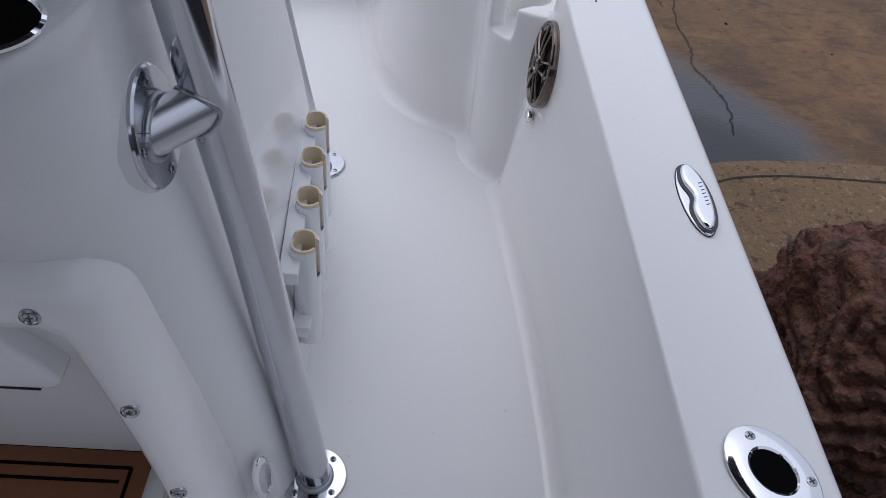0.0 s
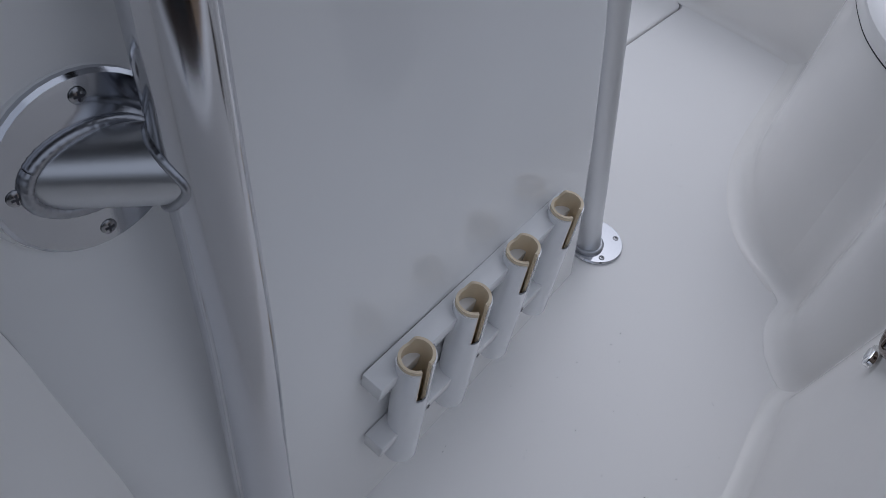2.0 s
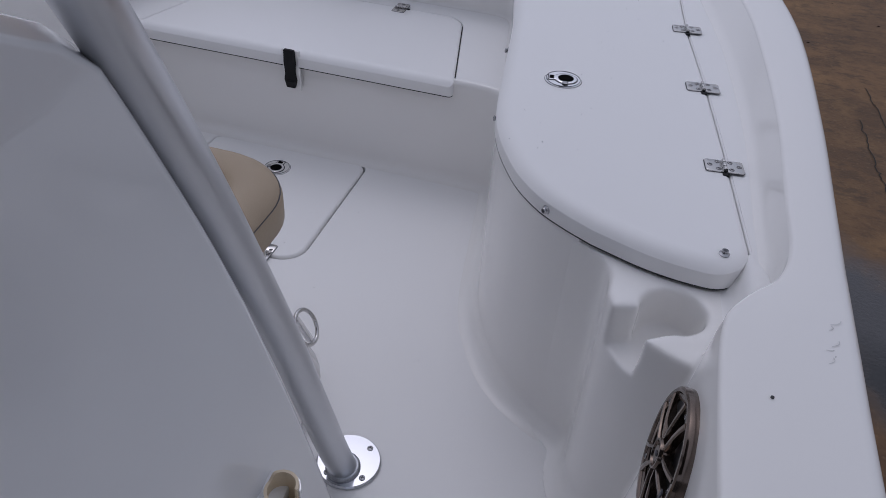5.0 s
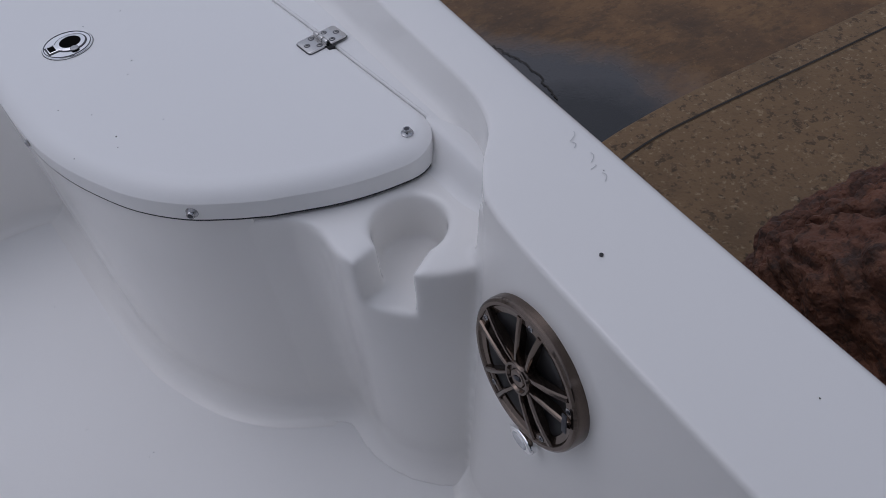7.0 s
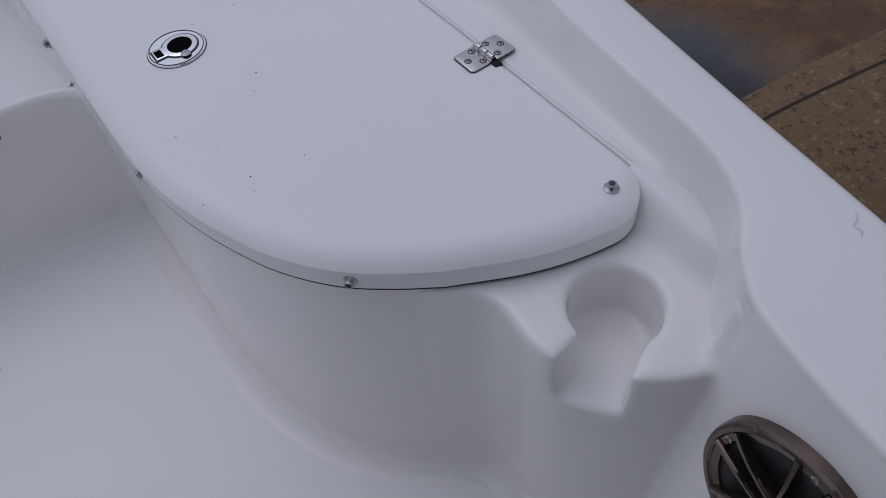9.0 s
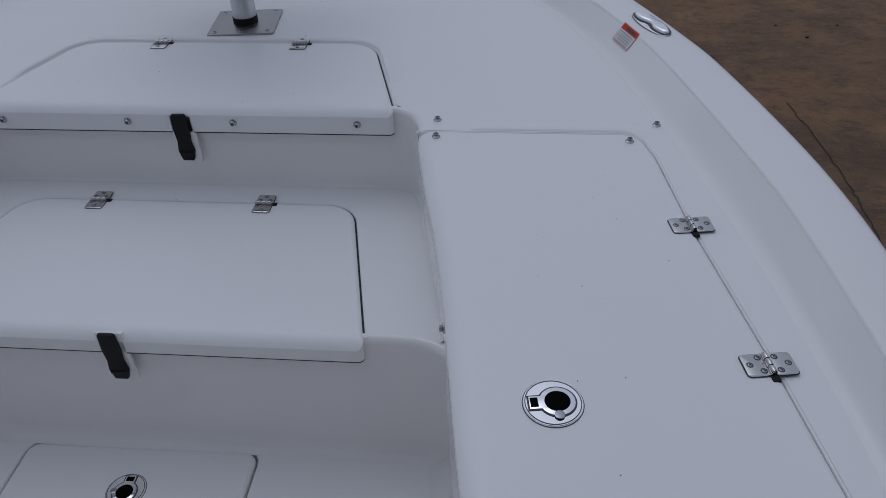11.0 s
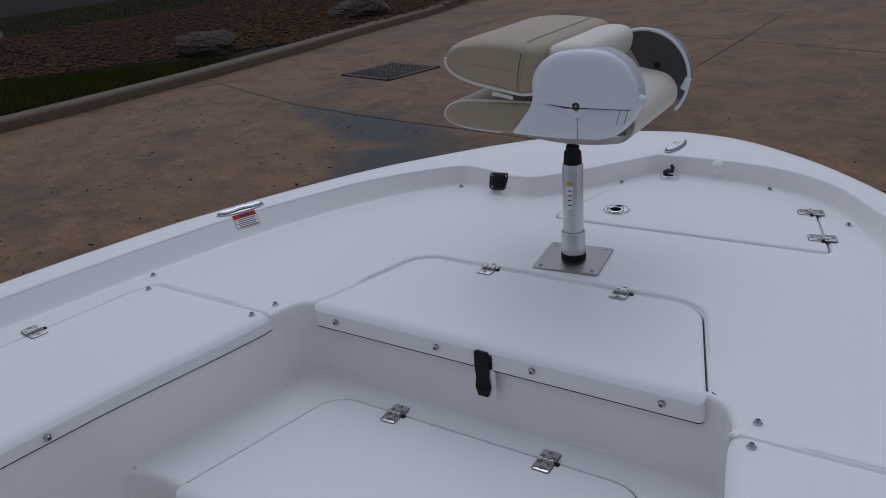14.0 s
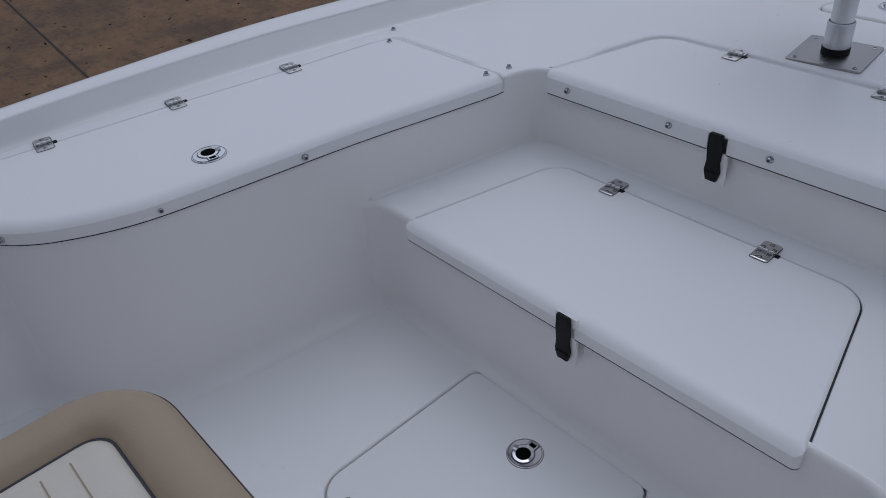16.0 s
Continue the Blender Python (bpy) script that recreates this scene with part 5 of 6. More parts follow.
rear = smooth_line([(0.694, -1.913, 0.004), (0.671, -1.905, 0.20), (0.648, -1.897, 0.40), (0.626, -1.887, 0.60), (0.600, -1.881, 0.80), (0.575, -1.875, 1.0), (0.555, -1.875, 1.2), (0.53, -1.90, 2.0)], 5)
leg = part("leg", tube(rear, 0.0295, 36), ALU, top, "straight aluminium leg")
flange(leg, basis((0.692, -1.912, 0.001), (1, 0, 0), (0, 0, 1)), 0.060, 4, 0.85)
weld(leg, [Vector((0.693 + 0.029 * math.cos(a), -1.913 + 0.029 * math.sin(a), 0.010)) for a in [2 * math.pi * k / 40 for k in range(40)]], 0.005)
c, n = Vector((0.5585, -1.9355, 0.790)), Vector((0.99, 0.03, 0.11)).normalized()
m = basis(c - n * 0.007, (0, 0.1, 1), n)
flange(leg, m, 0.068, 4, 0.0)
part("mounting_boss", lathe([(0.083, -0.030), (0.072, -0.006), (0.0695, 0.0), (0, 0.0005)], 40, m=m), CONSOLE_GEL, console, "flat moulded boss")
end = Vector((0.600, -1.881, 0.790))
way = (end - c).normalized()
part("standoff", tube([c - way * 0.045, c + way * 0.025, end - way * 0.006], 0.0285, 36), MATT_ALU, leg, "short welded standoff")
# weld round the standoff's foot, on the flange
side = way.orthogonal().normalized()
up = way.cross(side)
foot_ring = []
for k in range(44):
    a = 2 * math.pi * k / 44
    off = (side * math.cos(a) + up * math.sin(a)) * 0.0292
    foot_ring.append(c + off - way * (off.dot(n) / way.dot(n)) + n * 0.001)
weld(leg, foot_ring, 0.0042)
# weld where the standoff meets the leg
along = Vector((-0.130, 0.032, 1.0)).normalized()
over = (way - along * way.dot(along)).normalized()
third = along.cross(over)
joint = []
for k in range(40):
    a = 2 * math.pi * k / 40
    u = 0.0284 * math.cos(a)
    joint.append(end + third * u + along * (0.0290 * math.sin(a)) - over * math.sqrt(max(0.0, 0.0298 ** 2 - u * u)))
weld(leg, joint, 0.0030)
# canopy implied by the legs, unseen; dark and overlong to shade the console
part("canopy", slab(rounded([(1.12, -3.75, 0.15), (1.12, -1.30, 0.15), (-1.12, -1.30, 0.15), (-1.12, -3.75, 0.15)], 6), 2.0, 2.05, 0.015), CANVAS, top, "unseen canopy, made dark and oversized to shade the console")
for line in (front, rear):
    part("leg", tube([Vector((-p.x, p.y, p.z)) for p in line], 0.0265, 20), ALU, top, "aluminium leg")

# ---- seat in front of the console ----
seat = thing("console_seat", "white moulded console seat base with a steel ring handle", "seat base")
loop = rounded([(0.385, -1.10, 0.02), (0.385, -0.80, 0.10), (-0.385, -0.80, 0.10), (-0.385, -1.10, 0.02)], 8)
low_loop = rounded([(0.475, -1.12, 0.02), (0.475, -0.760, 0.16), (-0.475, -0.760, 0.16), (-0.475, -1.12, 0.02)], 8)
mid_loop = rounded([(0.425, -1.11, 0.02), (0.425, -0.785, 0.13), (-0.425, -0.785, 0.13), (-0.425, -1.11, 0.02)], 8)
bm = bmesh.new()
strip(bm, [lift(offset(low_loop, 0.025), 0.001), lift(offset(low_loop, 0.008), 0.006), lift(low_loop, 0.020), lift(offset(low_loop, -0.008), 0.045), lift(mid_loop, 0.14), lift(loop, 0.25), lift(loop, 0.345)], True)
fill(bm, [loop], 0.345)
part("base", bm, GEL, seat, "", 60)
m = basis((0.426, -0.846, 0.160), (0, 1, 0), (0.85, 0.10, 0.5))
ring = [place(m, 0.036 * math.cos(a), 0.036 * math.sin(a), 0.016) for a in [2 * math.pi * k / 28 for k in range(29)]]
part("ring_handle", tube(ring, 0.0042, 10), HINGE, seat, "stainless ring handle")
part("ring_post", block(0.012, 0.066, 0.012, 0.003, m @ pose(-0.004, 0, 0.010)), STEEL, seat)

cushion = thing("seat_cushion", "tan vinyl seat cushion with a cream pleated centre", "cushion")
def cush(d, z):
    base = rounded([(0.385, -1.10, 0.13), (0.385, -0.680, 0.15), (-0.385, -0.680, 0.15), (-0.385, -1.10, 0.13)], 12)
    base = base if area(base) > 0 else base[::-1]
    return lift(offset(base, d), z)
bm = bmesh.new()
prof = [(0.05, 0.345), (0.015, 0.350), (0.0, 0.370), (0.0, 0.413), (0.008, 0.432), (0.026, 0.447), (0.052, 0.454), (0.082, 0.450), (0.096, 0.442), (0.106, 0.424)]
strip(bm, [cush(d, z) for d, z in prof], True)
part("bolster", bm, TAN, cushion, "tan vinyl bolster", 60)
bm = bmesh.new()
ringp = cush(0.004, 0.425)
part("piping", tube(ringp + ringp[:1], 0.0011, 6), INK, cushion, "thin dark edge piping")
# dark welt stands for the shadow line between bolster and centre
ringp = cush(0.107, 0.425)
part("welt_shade", tube(ringp + ringp[:1], 0.0028, 8), INK, cushion, "dark welt painted as the shadow line beside the bolster")
bm = bmesh.new()
strip(bm, [cush(0.106, 0.423), cush(0.114, 0.430), cush(0.122, 0.433)], True)
fill(bm, [[Vector((p.x, p.y)) for p in cush(0.122, 0.433)]], 0.433)
ins = part("centre_panel", bm, CREAMV, cushion, "cream vinyl centre")
for k in range(3):
    part("pleat_seam", block(0.49, 0.0025, 0.0012, 0, pose(0, -0.852 - 0.045 * k, 0.4336)), TAN, ins)

# ---- folded fishing seat on its post ----
from mathutils.bvhtree import BVHTree

post = thing("pedestal_post", "aluminium seat post on a square steel base plate", "seat post")
m = pose(0.012, 0.995, DECK, 0, 0, 6)
bm = slab(rounded([(-0.088, -0.088, 0.008), (0.088, -0.088, 0.008), (0.088, 0.088, 0.008), (-0.088, 0.088, 0.008)], 4), 0.0, 0.005, 0.0015, 2)
bmesh.ops.transform(bm, matrix=m, verts=bm.verts)
plate = part("base_plate", bm, BRUSHED, post, "square brushed steel base plate")
for x in (-0.07, 0.0, 0.07):
    for y in (-0.07, 0.07):
        screw(plate, m @ pose(x, y, 0.005), 0.006)
part("foot_ring", lathe([(0.033, 0.005), (0.033, 0.022), (0.030, 0.024)], 28, m=m), RUBBER, post, "black bushing")
part("collar", lathe([(0.0315, 0.022), (0.0315, 0.082), (0.029, 0.085)], 28, m=m), SATIN, post)
part("tube", lathe([(0.0268, 0.08), (0.0268, 0.266), (0.024, 0.270)], 32, m=m), SATIN, post, "brushed aluminium tube")
part("neck", lathe([(0.024, 0.262), (0.022, 0.300), (0.016, 0.309), (0.018, 0.314), (0.014, 0.319), (0.018, 0.324), (0.014, 0.330), (0.018, 0.345)], 20, m=m), RUBBER, post, "black threaded neck")
label_m = basis(Vector((0.012, 0.995, DECK + 0.19)) + Vector((0.10, -0.99, 0)).normalized() * 0.0274, (0.99, 0.1, 0), (0.10, -0.99, 0))
part("label", block(0.017, 0.075, 0.0006, 0, label_m), PAPER, post, "small white label")
part("label_band", block(0.017, 0.011, 0.0008, 0, label_m @ pose(0, 0.032, 0.0002)), GOLD, post, "amber band")
for k in range(4):
    part("text_bar", block(0.011, 0.003, 0.0008, 0, label_m @ pose(0, 0.014 - 0.013 * k, 0.0002)), INK, post)

chair = thing("fishing_seat", "folded fishing seat in tan vinyl with white plastic hinges", "boat seat")
AX, AZ = 0.102, 0.992
CY0, CY1 = 0.835, 1.255


def profile_body(outline, y0, y1, crown=0.02, seg=6):
    """A cushion with a side outline in x and z, drawn out along y with soft edges."""
    bm = bmesh.new()
    loop = [Vector(p) for p in outline]
    loop = loop if area(loop) > 0 else loop[::-1]
    rows = []
    for k in range(seg + 1):
        a = math.pi / 2 * k / seg
        rows.append([Vector((p.x, y0 + crown * (1 - math.sin(a)), p.y)) for p in offset(loop, crown * (1 - math.sin(a)))])
    for k in range(seg + 1):
        a = math.pi / 2 * (1 - k / seg)
        rows.append([Vector((p.x, y1 - crown * (1 - math.sin(a)), p.y)) for p in offset(loop, crown * (1 - math.sin(a)))])
    vs = strip(bm, rows, True)
    bm.faces.new(vs[0])
    bm.faces.new(vs[-1][::-1])
    return bm


lower = smooth_line([(-0.268, 0.945), (-0.248, 0.971), (-0.21, 0.983), (-0.10, 0.987), (0.03, 0.988), (0.12, 0.988), (0.175, 0.978), (0.188, 0.945), (0.15, 0.908), (0.0, 0.905), (-0.08, 0.906), (-0.19, 0.911), (-0.25, 0.924)], 4, True)
rim = offset(lower if area(lower) > 0 else lower[::-1], 0.004)
pts = [Vector((p.x, CY0 + 0.006, p.y)) for p in rim if p.x < 0.0 and p.y > 0.91]
pts = sorted(pts, key=lambda p: (p.x if p.z > 0.945 else -0.26 - (0.945 - p.z)))
part("piping", tube(pts, 0.0045, 6), CREAMV, chair, "cream piping")
back = smooth_line([(-0.250, 1.085), (-0.236, 1.110), (-0.195, 1.126), (-0.12, 1.131), (-0.045, 1.126), (0.002, 1.117), (0.017, 1.100), (0.017, 1.05), (0.002, 1.006), (-0.03, 0.998), (-0.06, 1.001), (-0.10, 1.009), (-0.163, 1.022), (-0.215, 1.041), (-0.243, 1.062)], 4, True)


def pillow(outline, y0, y1, crown, seg=9, flat=0.55):
    """A stuffed cushion: its outline in x and z drawn along y, with full round ends. Returns the rows."""
    loop = [Vector(p) for p in outline]
    loop = loop if area(loop) > 0 else loop[::-1]
    xs = [p.x for p in loop]
    x0, x1 = min(xs) + 0.06, max(xs) - 0.06
    def core(p):
        x = min(max(p.x, x0), x1)
        zs = [q.y for q in loop if abs(q.x - x) < 0.02]
        return Vector((x, (min(zs) + max(zs)) / 2))
    cores = [core(p) for p in loop]
    rows = []
    for k in range(seg + 1):
        w = math.pi / 2 * (1 - k / seg)
        f = flat * (1 - math.cos(w))
        rows.append([Vector((q.x, y0 + crown * (1 - math.sin(w)), q.y)) for q in [p.lerp(c, f) for p, c in zip(loop, cores)]])
    far = [[Vector((p.x, y0 + y1 - p.y, p.z)) for p in row] for row in rows[::-1]]
    close = [[Vector((c.x, y0 - 0.004, c.y)) for c in cores]]
    return close + rows + far + [[Vector((c.x, y1 + 0.004, c.y)) for c in cores]]


bm = bmesh.new()
strip(bm, pillow(lower, CY0 - 0.004, CY1 + 0.004, 0.025, 6, 0.30), True)
part("seat_cushion", bm, TAN, chair, "tan vinyl seat cushion", 70)
rows = pillow(back, CY0 - 0.018, CY1 + 0.018, 0.060, 9, 0.36)
bm = bmesh.new()
strip(bm, rows, True)
part("back_cushion", bm, TAN, chair, "tan vinyl backrest folded down", 70)
bm = bmesh.new()
strip(bm, rows, True)
bmesh.ops.recalc_face_normals(bm, faces=bm.faces)
skin = BVHTree.FromBMesh(bm)
bm.free()


def seam_on(shift, lift_by):
    """The line of the seam: up the near end beside the hinge, then back across the top."""
    run = []
    for x, z in smooth_line([(-0.046, 1.008), (-0.042, 1.040), (-0.036, 1.070), (-0.031, 1.100)], 4):
        hit = skin.ray_cast(Vector((x + shift, CY0 - 0.3, z)), Vector((0, 1, 0)))
        if hit[0] is not None:
            run.append(hit[0] + hit[1] * lift_by)
    for x, y in smooth_line([(-0.029, CY0 + 0.012), (-0.028, CY0 + 0.05), (-0.027, CY0 + 0.15), (-0.027, CY0 + 0.28), (-0.027, CY1 - 0.01)], 5):
        hit = skin.ray_cast(Vector((x + shift, y, 1.4)), Vector((0, 0, -1)))
        if hit[0] is not None:
            run.append(hit[0] + hit[1] * lift_by)
    return run


part("seam_welt", tube(seam_on(0.0, 0.0005), 0.0024, 8), TAN, chair, "raised seam beside the hinge")
part("seam_stitch", tube(seam_on(-0.0045, 0.0), 0.0009, 6), INK, chair, "fine dark stitch line")
for q in (4, len(rows) - 5):
    low_run = sorted([p for p in rows[q] if p.x < 0.0 and p.z < 1.092], key=lambda p: (-p.x if p.z < 1.055 else 0.3 + p.z))
    part("piping", tube([p + Vector((0, -0.003 if q == 4 else 0.003, -0.002)) for p in low_run], 0.0045, 6), CREAMV, chair, "cream piping")
wedge = smooth_line([(0.0, 1.06), (0.012, 1.106), (0.04, 1.117), (0.08, 1.118), (0.106, 1.108), (0.113, 1.085), (0.10, 1.05), (0.05, 1.03)], 4, True)
bm = bmesh.new()
strip(bm, pillow(wedge, CY0 + 0.012, CY1 - 0.085, 0.03), True)
part("inner_roll", bm, CREAMV, chair, "cream vinyl roll behind the hinge", 70)
roll = smooth_line([(0.10, 1.0), (0.15, 0.998), (0.188, 0.988), (0.212, 0.962), (0.214, 0.930), (0.198, 0.905), (0.165, 0.893), (0.12, 0.90)], 4, True)
part("rear_roll", profile_body(roll, CY0 + 0.03, CY1 - 0.06, 0.02), CREAMV, chair, "cream vinyl rear roll", 60)
CHEEK = smooth_line([(-0.011, 1.005), (-0.008, 1.049), (0.010, 1.080), (0.044, 1.102), (0.075, 1.109), (0.11, 1.112), (0.146, 1.111), (0.175, 1.104), (0.205, 1.085), (0.228, 1.052), (0.237, 1.018), (0.234, 0.995), (0.224, 0.968), (0.208, 0.944), (0.189, 0.927), (0.155, 0.916), (0.106, 0.912), (0.03, 0.911), (-0.03, 0.913), (-0.066, 0.916), (-0.052, 0.935), (-0.034, 0.958), (-0.018, 0.982)], 4, True)


def cheek(loop, y, out, name, label, proud, soft_edge=0.014):
    """A rounded plastic side plate, hollow on the inside."""
    bm = bmesh.new()
    loop = loop if area(loop) > 0 else loop[::-1]
    c = Vector((0.09, 0.985))
    rows = [[Vector((p.x, y - out * 0.03, p.y)) for p in loop], [Vector((p.x, y + out * (proud - soft_edge), p.y)) for p in loop]]
    for k in range(1, 6):
        a = math.pi / 2 * k / 5
        rows.append([Vector((p.x, y + out * (proud - soft_edge + soft_edge * math.sin(a)), p.y)) for p in [q.lerp(c, min(0.4, 1.5 * soft_edge * (1 - math.cos(a)) / (q - c).length)) for q in loop]])
    rows.append([Vector((p.x, y + out * proud, p.y)) for p in [q.lerp(c, 0.85) for q in loop]])
    vs = strip(bm, rows, True)
    bm.faces.new(vs[-1])
    return part(name, bm, SEATW, chair, label, 50)


for y, out in ((CY0, -1),):
    w = cheek(CHEEK, y, out, "hinge_cheek", "smooth white plastic hinge cheek", 0.026)
    for x, z, sw, sh, turn in ((0.102, 0.940, 0.0012, 0.054, 0), (0.178, 0.987, 0.09, 0.0012, 0)):
        part("seam", block(sw, 0.002, sh, 0, pose(x, y + out * 0.0258, z, 0, turn, 0)), SEATG, w, "fine dark seam")
    upper = [p for p in CHEEK if p.y > 0.9995]
    cheek(smooth_line(sorted(upper, key=lambda p: math.atan2(p.y - 0.99, p.x - 0.10)), 1) + [Vector((-0.010, 0.9990)), Vector((0.10, 0.9905)), Vector((0.231, 0.9930))], y, out, "upper_cheek", "smooth white upper half of the hinge cheek", 0.034, 0.020)
    m = basis((AX, y + out * 0.028, AZ), (1, 0, 0), (0, out, 0))
    part("pivot_boss", lathe([(0.026, -0.004), (0.026, 0.002), (0.023, 0.005), (0.010, 0.006)], 28, m=m), SEATW, w)
    part("pivot_bolt", lathe([(0.0085, 0.005), (0.0085, 0.007), (0.005, 0.0075), (0, 0.005)], 14, m=m), IRON, w, "dark pivot bolt")
    part("cheek_slot", block(0.0015, 0.002, 0.030, 0, pose(0.213, y + out * 0.0245, 0.972, 0, 14, 0)), SEATG, w)
    part("cheek_slot", block(0.0015, 0.002, 0.030, 0, pose(0.196, y + out * 0.0258, 0.970, 0, 14, 0)), SEATG, w)
    part("lug", lathe([(0.011, -0.012), (0.011, 0.004), (0.008, 0.007), (0, 0.007)], 18, m=basis((0.238, y + out * 0.012, 1.006), (1, 0, 0), (0, out, 0))), SEATW, w)
# hollow shell of the backrest, open towards the hinge
arc = [math.radians(-42 + 172 * k / 26) for k in range(27)]
def shell_row(r, y):
    return [Vector((0.117 + r * math.cos(a), y, 0.975 + r * math.sin(a))) for a in arc]
bm = bmesh.new()
strip(bm, [shell_row(0.121, CY1 - 0.045), shell_row(0.118, CY1 + 0.005), shell_row(0.106, CY1 + 0.020), [Vector((0.10, CY1 + 0.022, 0.975)) for a in arc]])
shell_ob = part("back_shell", bm, SEATG, chair, "grey hollow plastic back shell", 60)
part("shell_rim", tube(shell_row(0.1215, CY1 - 0.045), 0.0045, 8), SEATW, shell_ob, "white rim")
part("shell_bolt", lathe([(0.008, 0), (0.008, 0.004), (0, 0.005)], 14, m=basis((0.140, CY1 + 0.014, 0.996), (1, 0, 0), (0, -1, 0))), IRON, shell_ob, "dark bolt")
part("shell_tab", block(0.016, 0.010, 0.034, 0.003, pose(0.232, CY1 - 0.046, 0.962, 0, 25, 0)), SEATW, shell_ob, "white tab")
under = smooth_line([(-0.085, 0.911), (0.19, 0.915), (0.165, 0.896), (0.06, 0.889), (-0.03, 0.897)], 4, True)
part("seat_pan", profile_body(under, CY0 + 0.02, CY1 - 0.02, 0.006), SEATW, chair, "white plastic seat pan", 50)
part("swivel", lathe([(0.02, 0.866), (0.07, 0.871), (0.09, 0.890)], 28, m=pose(0.012, 0.995, 0.0)), SEATW, chair)
part("clip", block(0.055, 0.006, 0.009, 0.002, pose(-0.088, CY0 - 0.016, 1.003, 0, 9, 0)), CREAMV, chair, "cream strap clip")

# ---- surroundings ----
GZ = -0.90
bm = bmesh.new()
bmesh.ops.create_grid(bm, x_segments=60, y_segments=60, size=400, matrix=Matrix.Translation((0, 0, GZ)))
tagged(finish(bm, "ground", CONCRETE), "brown stained concrete yard with dark patches", "ground", kind="structure")


def band(name, pts, w, mat, label, z=GZ + 0.004, cat="joint"):
    pts = [Vector(p) for p in pts]
    l, r = offset(pts, w / 2, False), offset(pts, -w / 2, False)
    bm = bmesh.new()
    strip(bm, [lift(l, z), lift(r, z)])
    return tagged(finish(bm, name, mat), label, cat, kind="structure")


for pts in ([(-16, 1.55), (-8.767, 0.98), (-5.3, 0.70), (0.0, 0.3)], [(-12.2, 9.3), (-9.8, 8.45), (-7.0, 7.40), (-5.2, 7.02), (-3.3, 6.75), (-1.5, 6.42), (0.526, 6.03), (1.75, 5.83), (8, 5.2)],
            [(-16, 19.8), (-9.49, 16.77), (-2.05, 13.3), (2.29, 11.46), (9, 8.6)], [(-2.3, 8.5), (-2.21, 10.19), (-2.05, 13.3), (-1.9, 17)]):
    band("concrete_joint", pts, 0.018, JOINT, "dark joint in the stained concrete")


def crack(pts, seed):
    rnd = random.Random(seed)
    line = smooth_line(pts, 14)
    line = [p + Vector((rnd.uniform(-0.010, 0.010), rnd.uniform(-0.012, 0.012))) for p in line]
    band("concrete_crack", line, 0.0065, JOINT, "ragged dark crack in the concrete", cat="crack")


crack([(2.40, 3.4), (2.46, 2.6), (2.45, 2.07), (2.41, 1.75), (2.43, 1.43), (2.40, 1.25), (2.46, 1.07), (2.50, 0.85), (2.47, 0.60)], 3)
crack([(2.30, 2.9), (2.33, 2.3), (2.36, 1.96)], 5)


# litter of leaves and chips on the slab
def scatter(name, n, region, size, mat, label, cat, seed, flat=0.3, z=GZ, long=1.0):
    rnd = random.Random(seed)
    bm = bmesh.new()
    verts, faces = [], []
    for _ in range(n):
        x, y = region(rnd)
        s = size * rnd.uniform(0.5, 1.6)
        a = rnd.uniform(0, 6.28)
        m = pose(x, y, z + s * flat * 0.4, rnd.uniform(-20, 20), rnd.uniform(-20, 20), math.degrees(a))
        base = len(verts)
        for p in ((1, 0.1, 0), (0.2, 0.75, 0.1), (-0.9, 0.3, 0), (-0.5, -0.6, -0.05), (0.5, -0.5, 0.05), (0.05, 0.05, 1), (0.0, 0.0, -1)):
            verts.append(m @ Vector((p[0] * s * long, p[1] * s, p[2] * s * flat)))
        for i in range(5):
            j = (i + 1) % 5
            faces.append((base + i, base + j, base + 5))
            faces.append((base + j, base + i, base + 6))
    me = bpy.data.meshes.new(name)
    me.from_pydata(verts, [], faces)
    me.materials.append(mat)
    me.shade_smooth()
    me.set_sharp_from_angle(angle=radians(50))
    ob = new(name, me)
    return tagged(ob, label, cat, kind="stuff")


scatter("leaf_litter", 430, lambda r: (r.uniform(-10, 4), r.uniform(1.5, 14)), 0.015, SOIL, "scattered dry leaves and chips on the concrete", "litter", 11, 0.15)

scatter("twigs", 420, lambda r: (r.uniform(-9.8, -1.4), -0.4 + 8 * r.random() ** 1.4), 0.011, SOIL, "dark bits of twig and bark lying on the concrete", "litter", 13, 0.3, long=2.6)

# kerb and planting beyond the port side
KL = smooth_line([(-10.8, -8.0), (-10.5, 1.0), (-10.38, 3.0), (-10.3, 4.87), (-10.2, 8.2), (-10.3, 11.0), (-10.5, 13.5), (-10.8, 18.0), (-12.5, 24.0)], 5)


def kerb(name, line, width, height, label):
    bm = bmesh.new()
    rows = []
    for d, z in ((0.0, 0.0), (0.0, height - 0.04), (0.012, height - 0.012), (0.04, height), (width - 0.03, height), (width, height - 0.03), (width, -0.1)):
        rows.append(lift(offset(line, d, False), GZ + z))
    strip(bm, rows)
    return tagged(finish(bm, name, KERB, angle=50), label, "kerb", kind="structure")


kerb("kerb", KL, 0.40, 0.16, "worn tan concrete kerb along the planting bed")
bm = bmesh.new()
bedline = offset(KL, 0.39, False)
strip(bm, [lift(bedline, GZ + 0.13), lift([Vector((-60, p.y * 1.2)) for p in bedline], GZ + 0.16)])
tagged(finish(bm, "planting_bed", SOIL), "dark mulched planting bed behind the kerb", "planting bed", kind="structure")


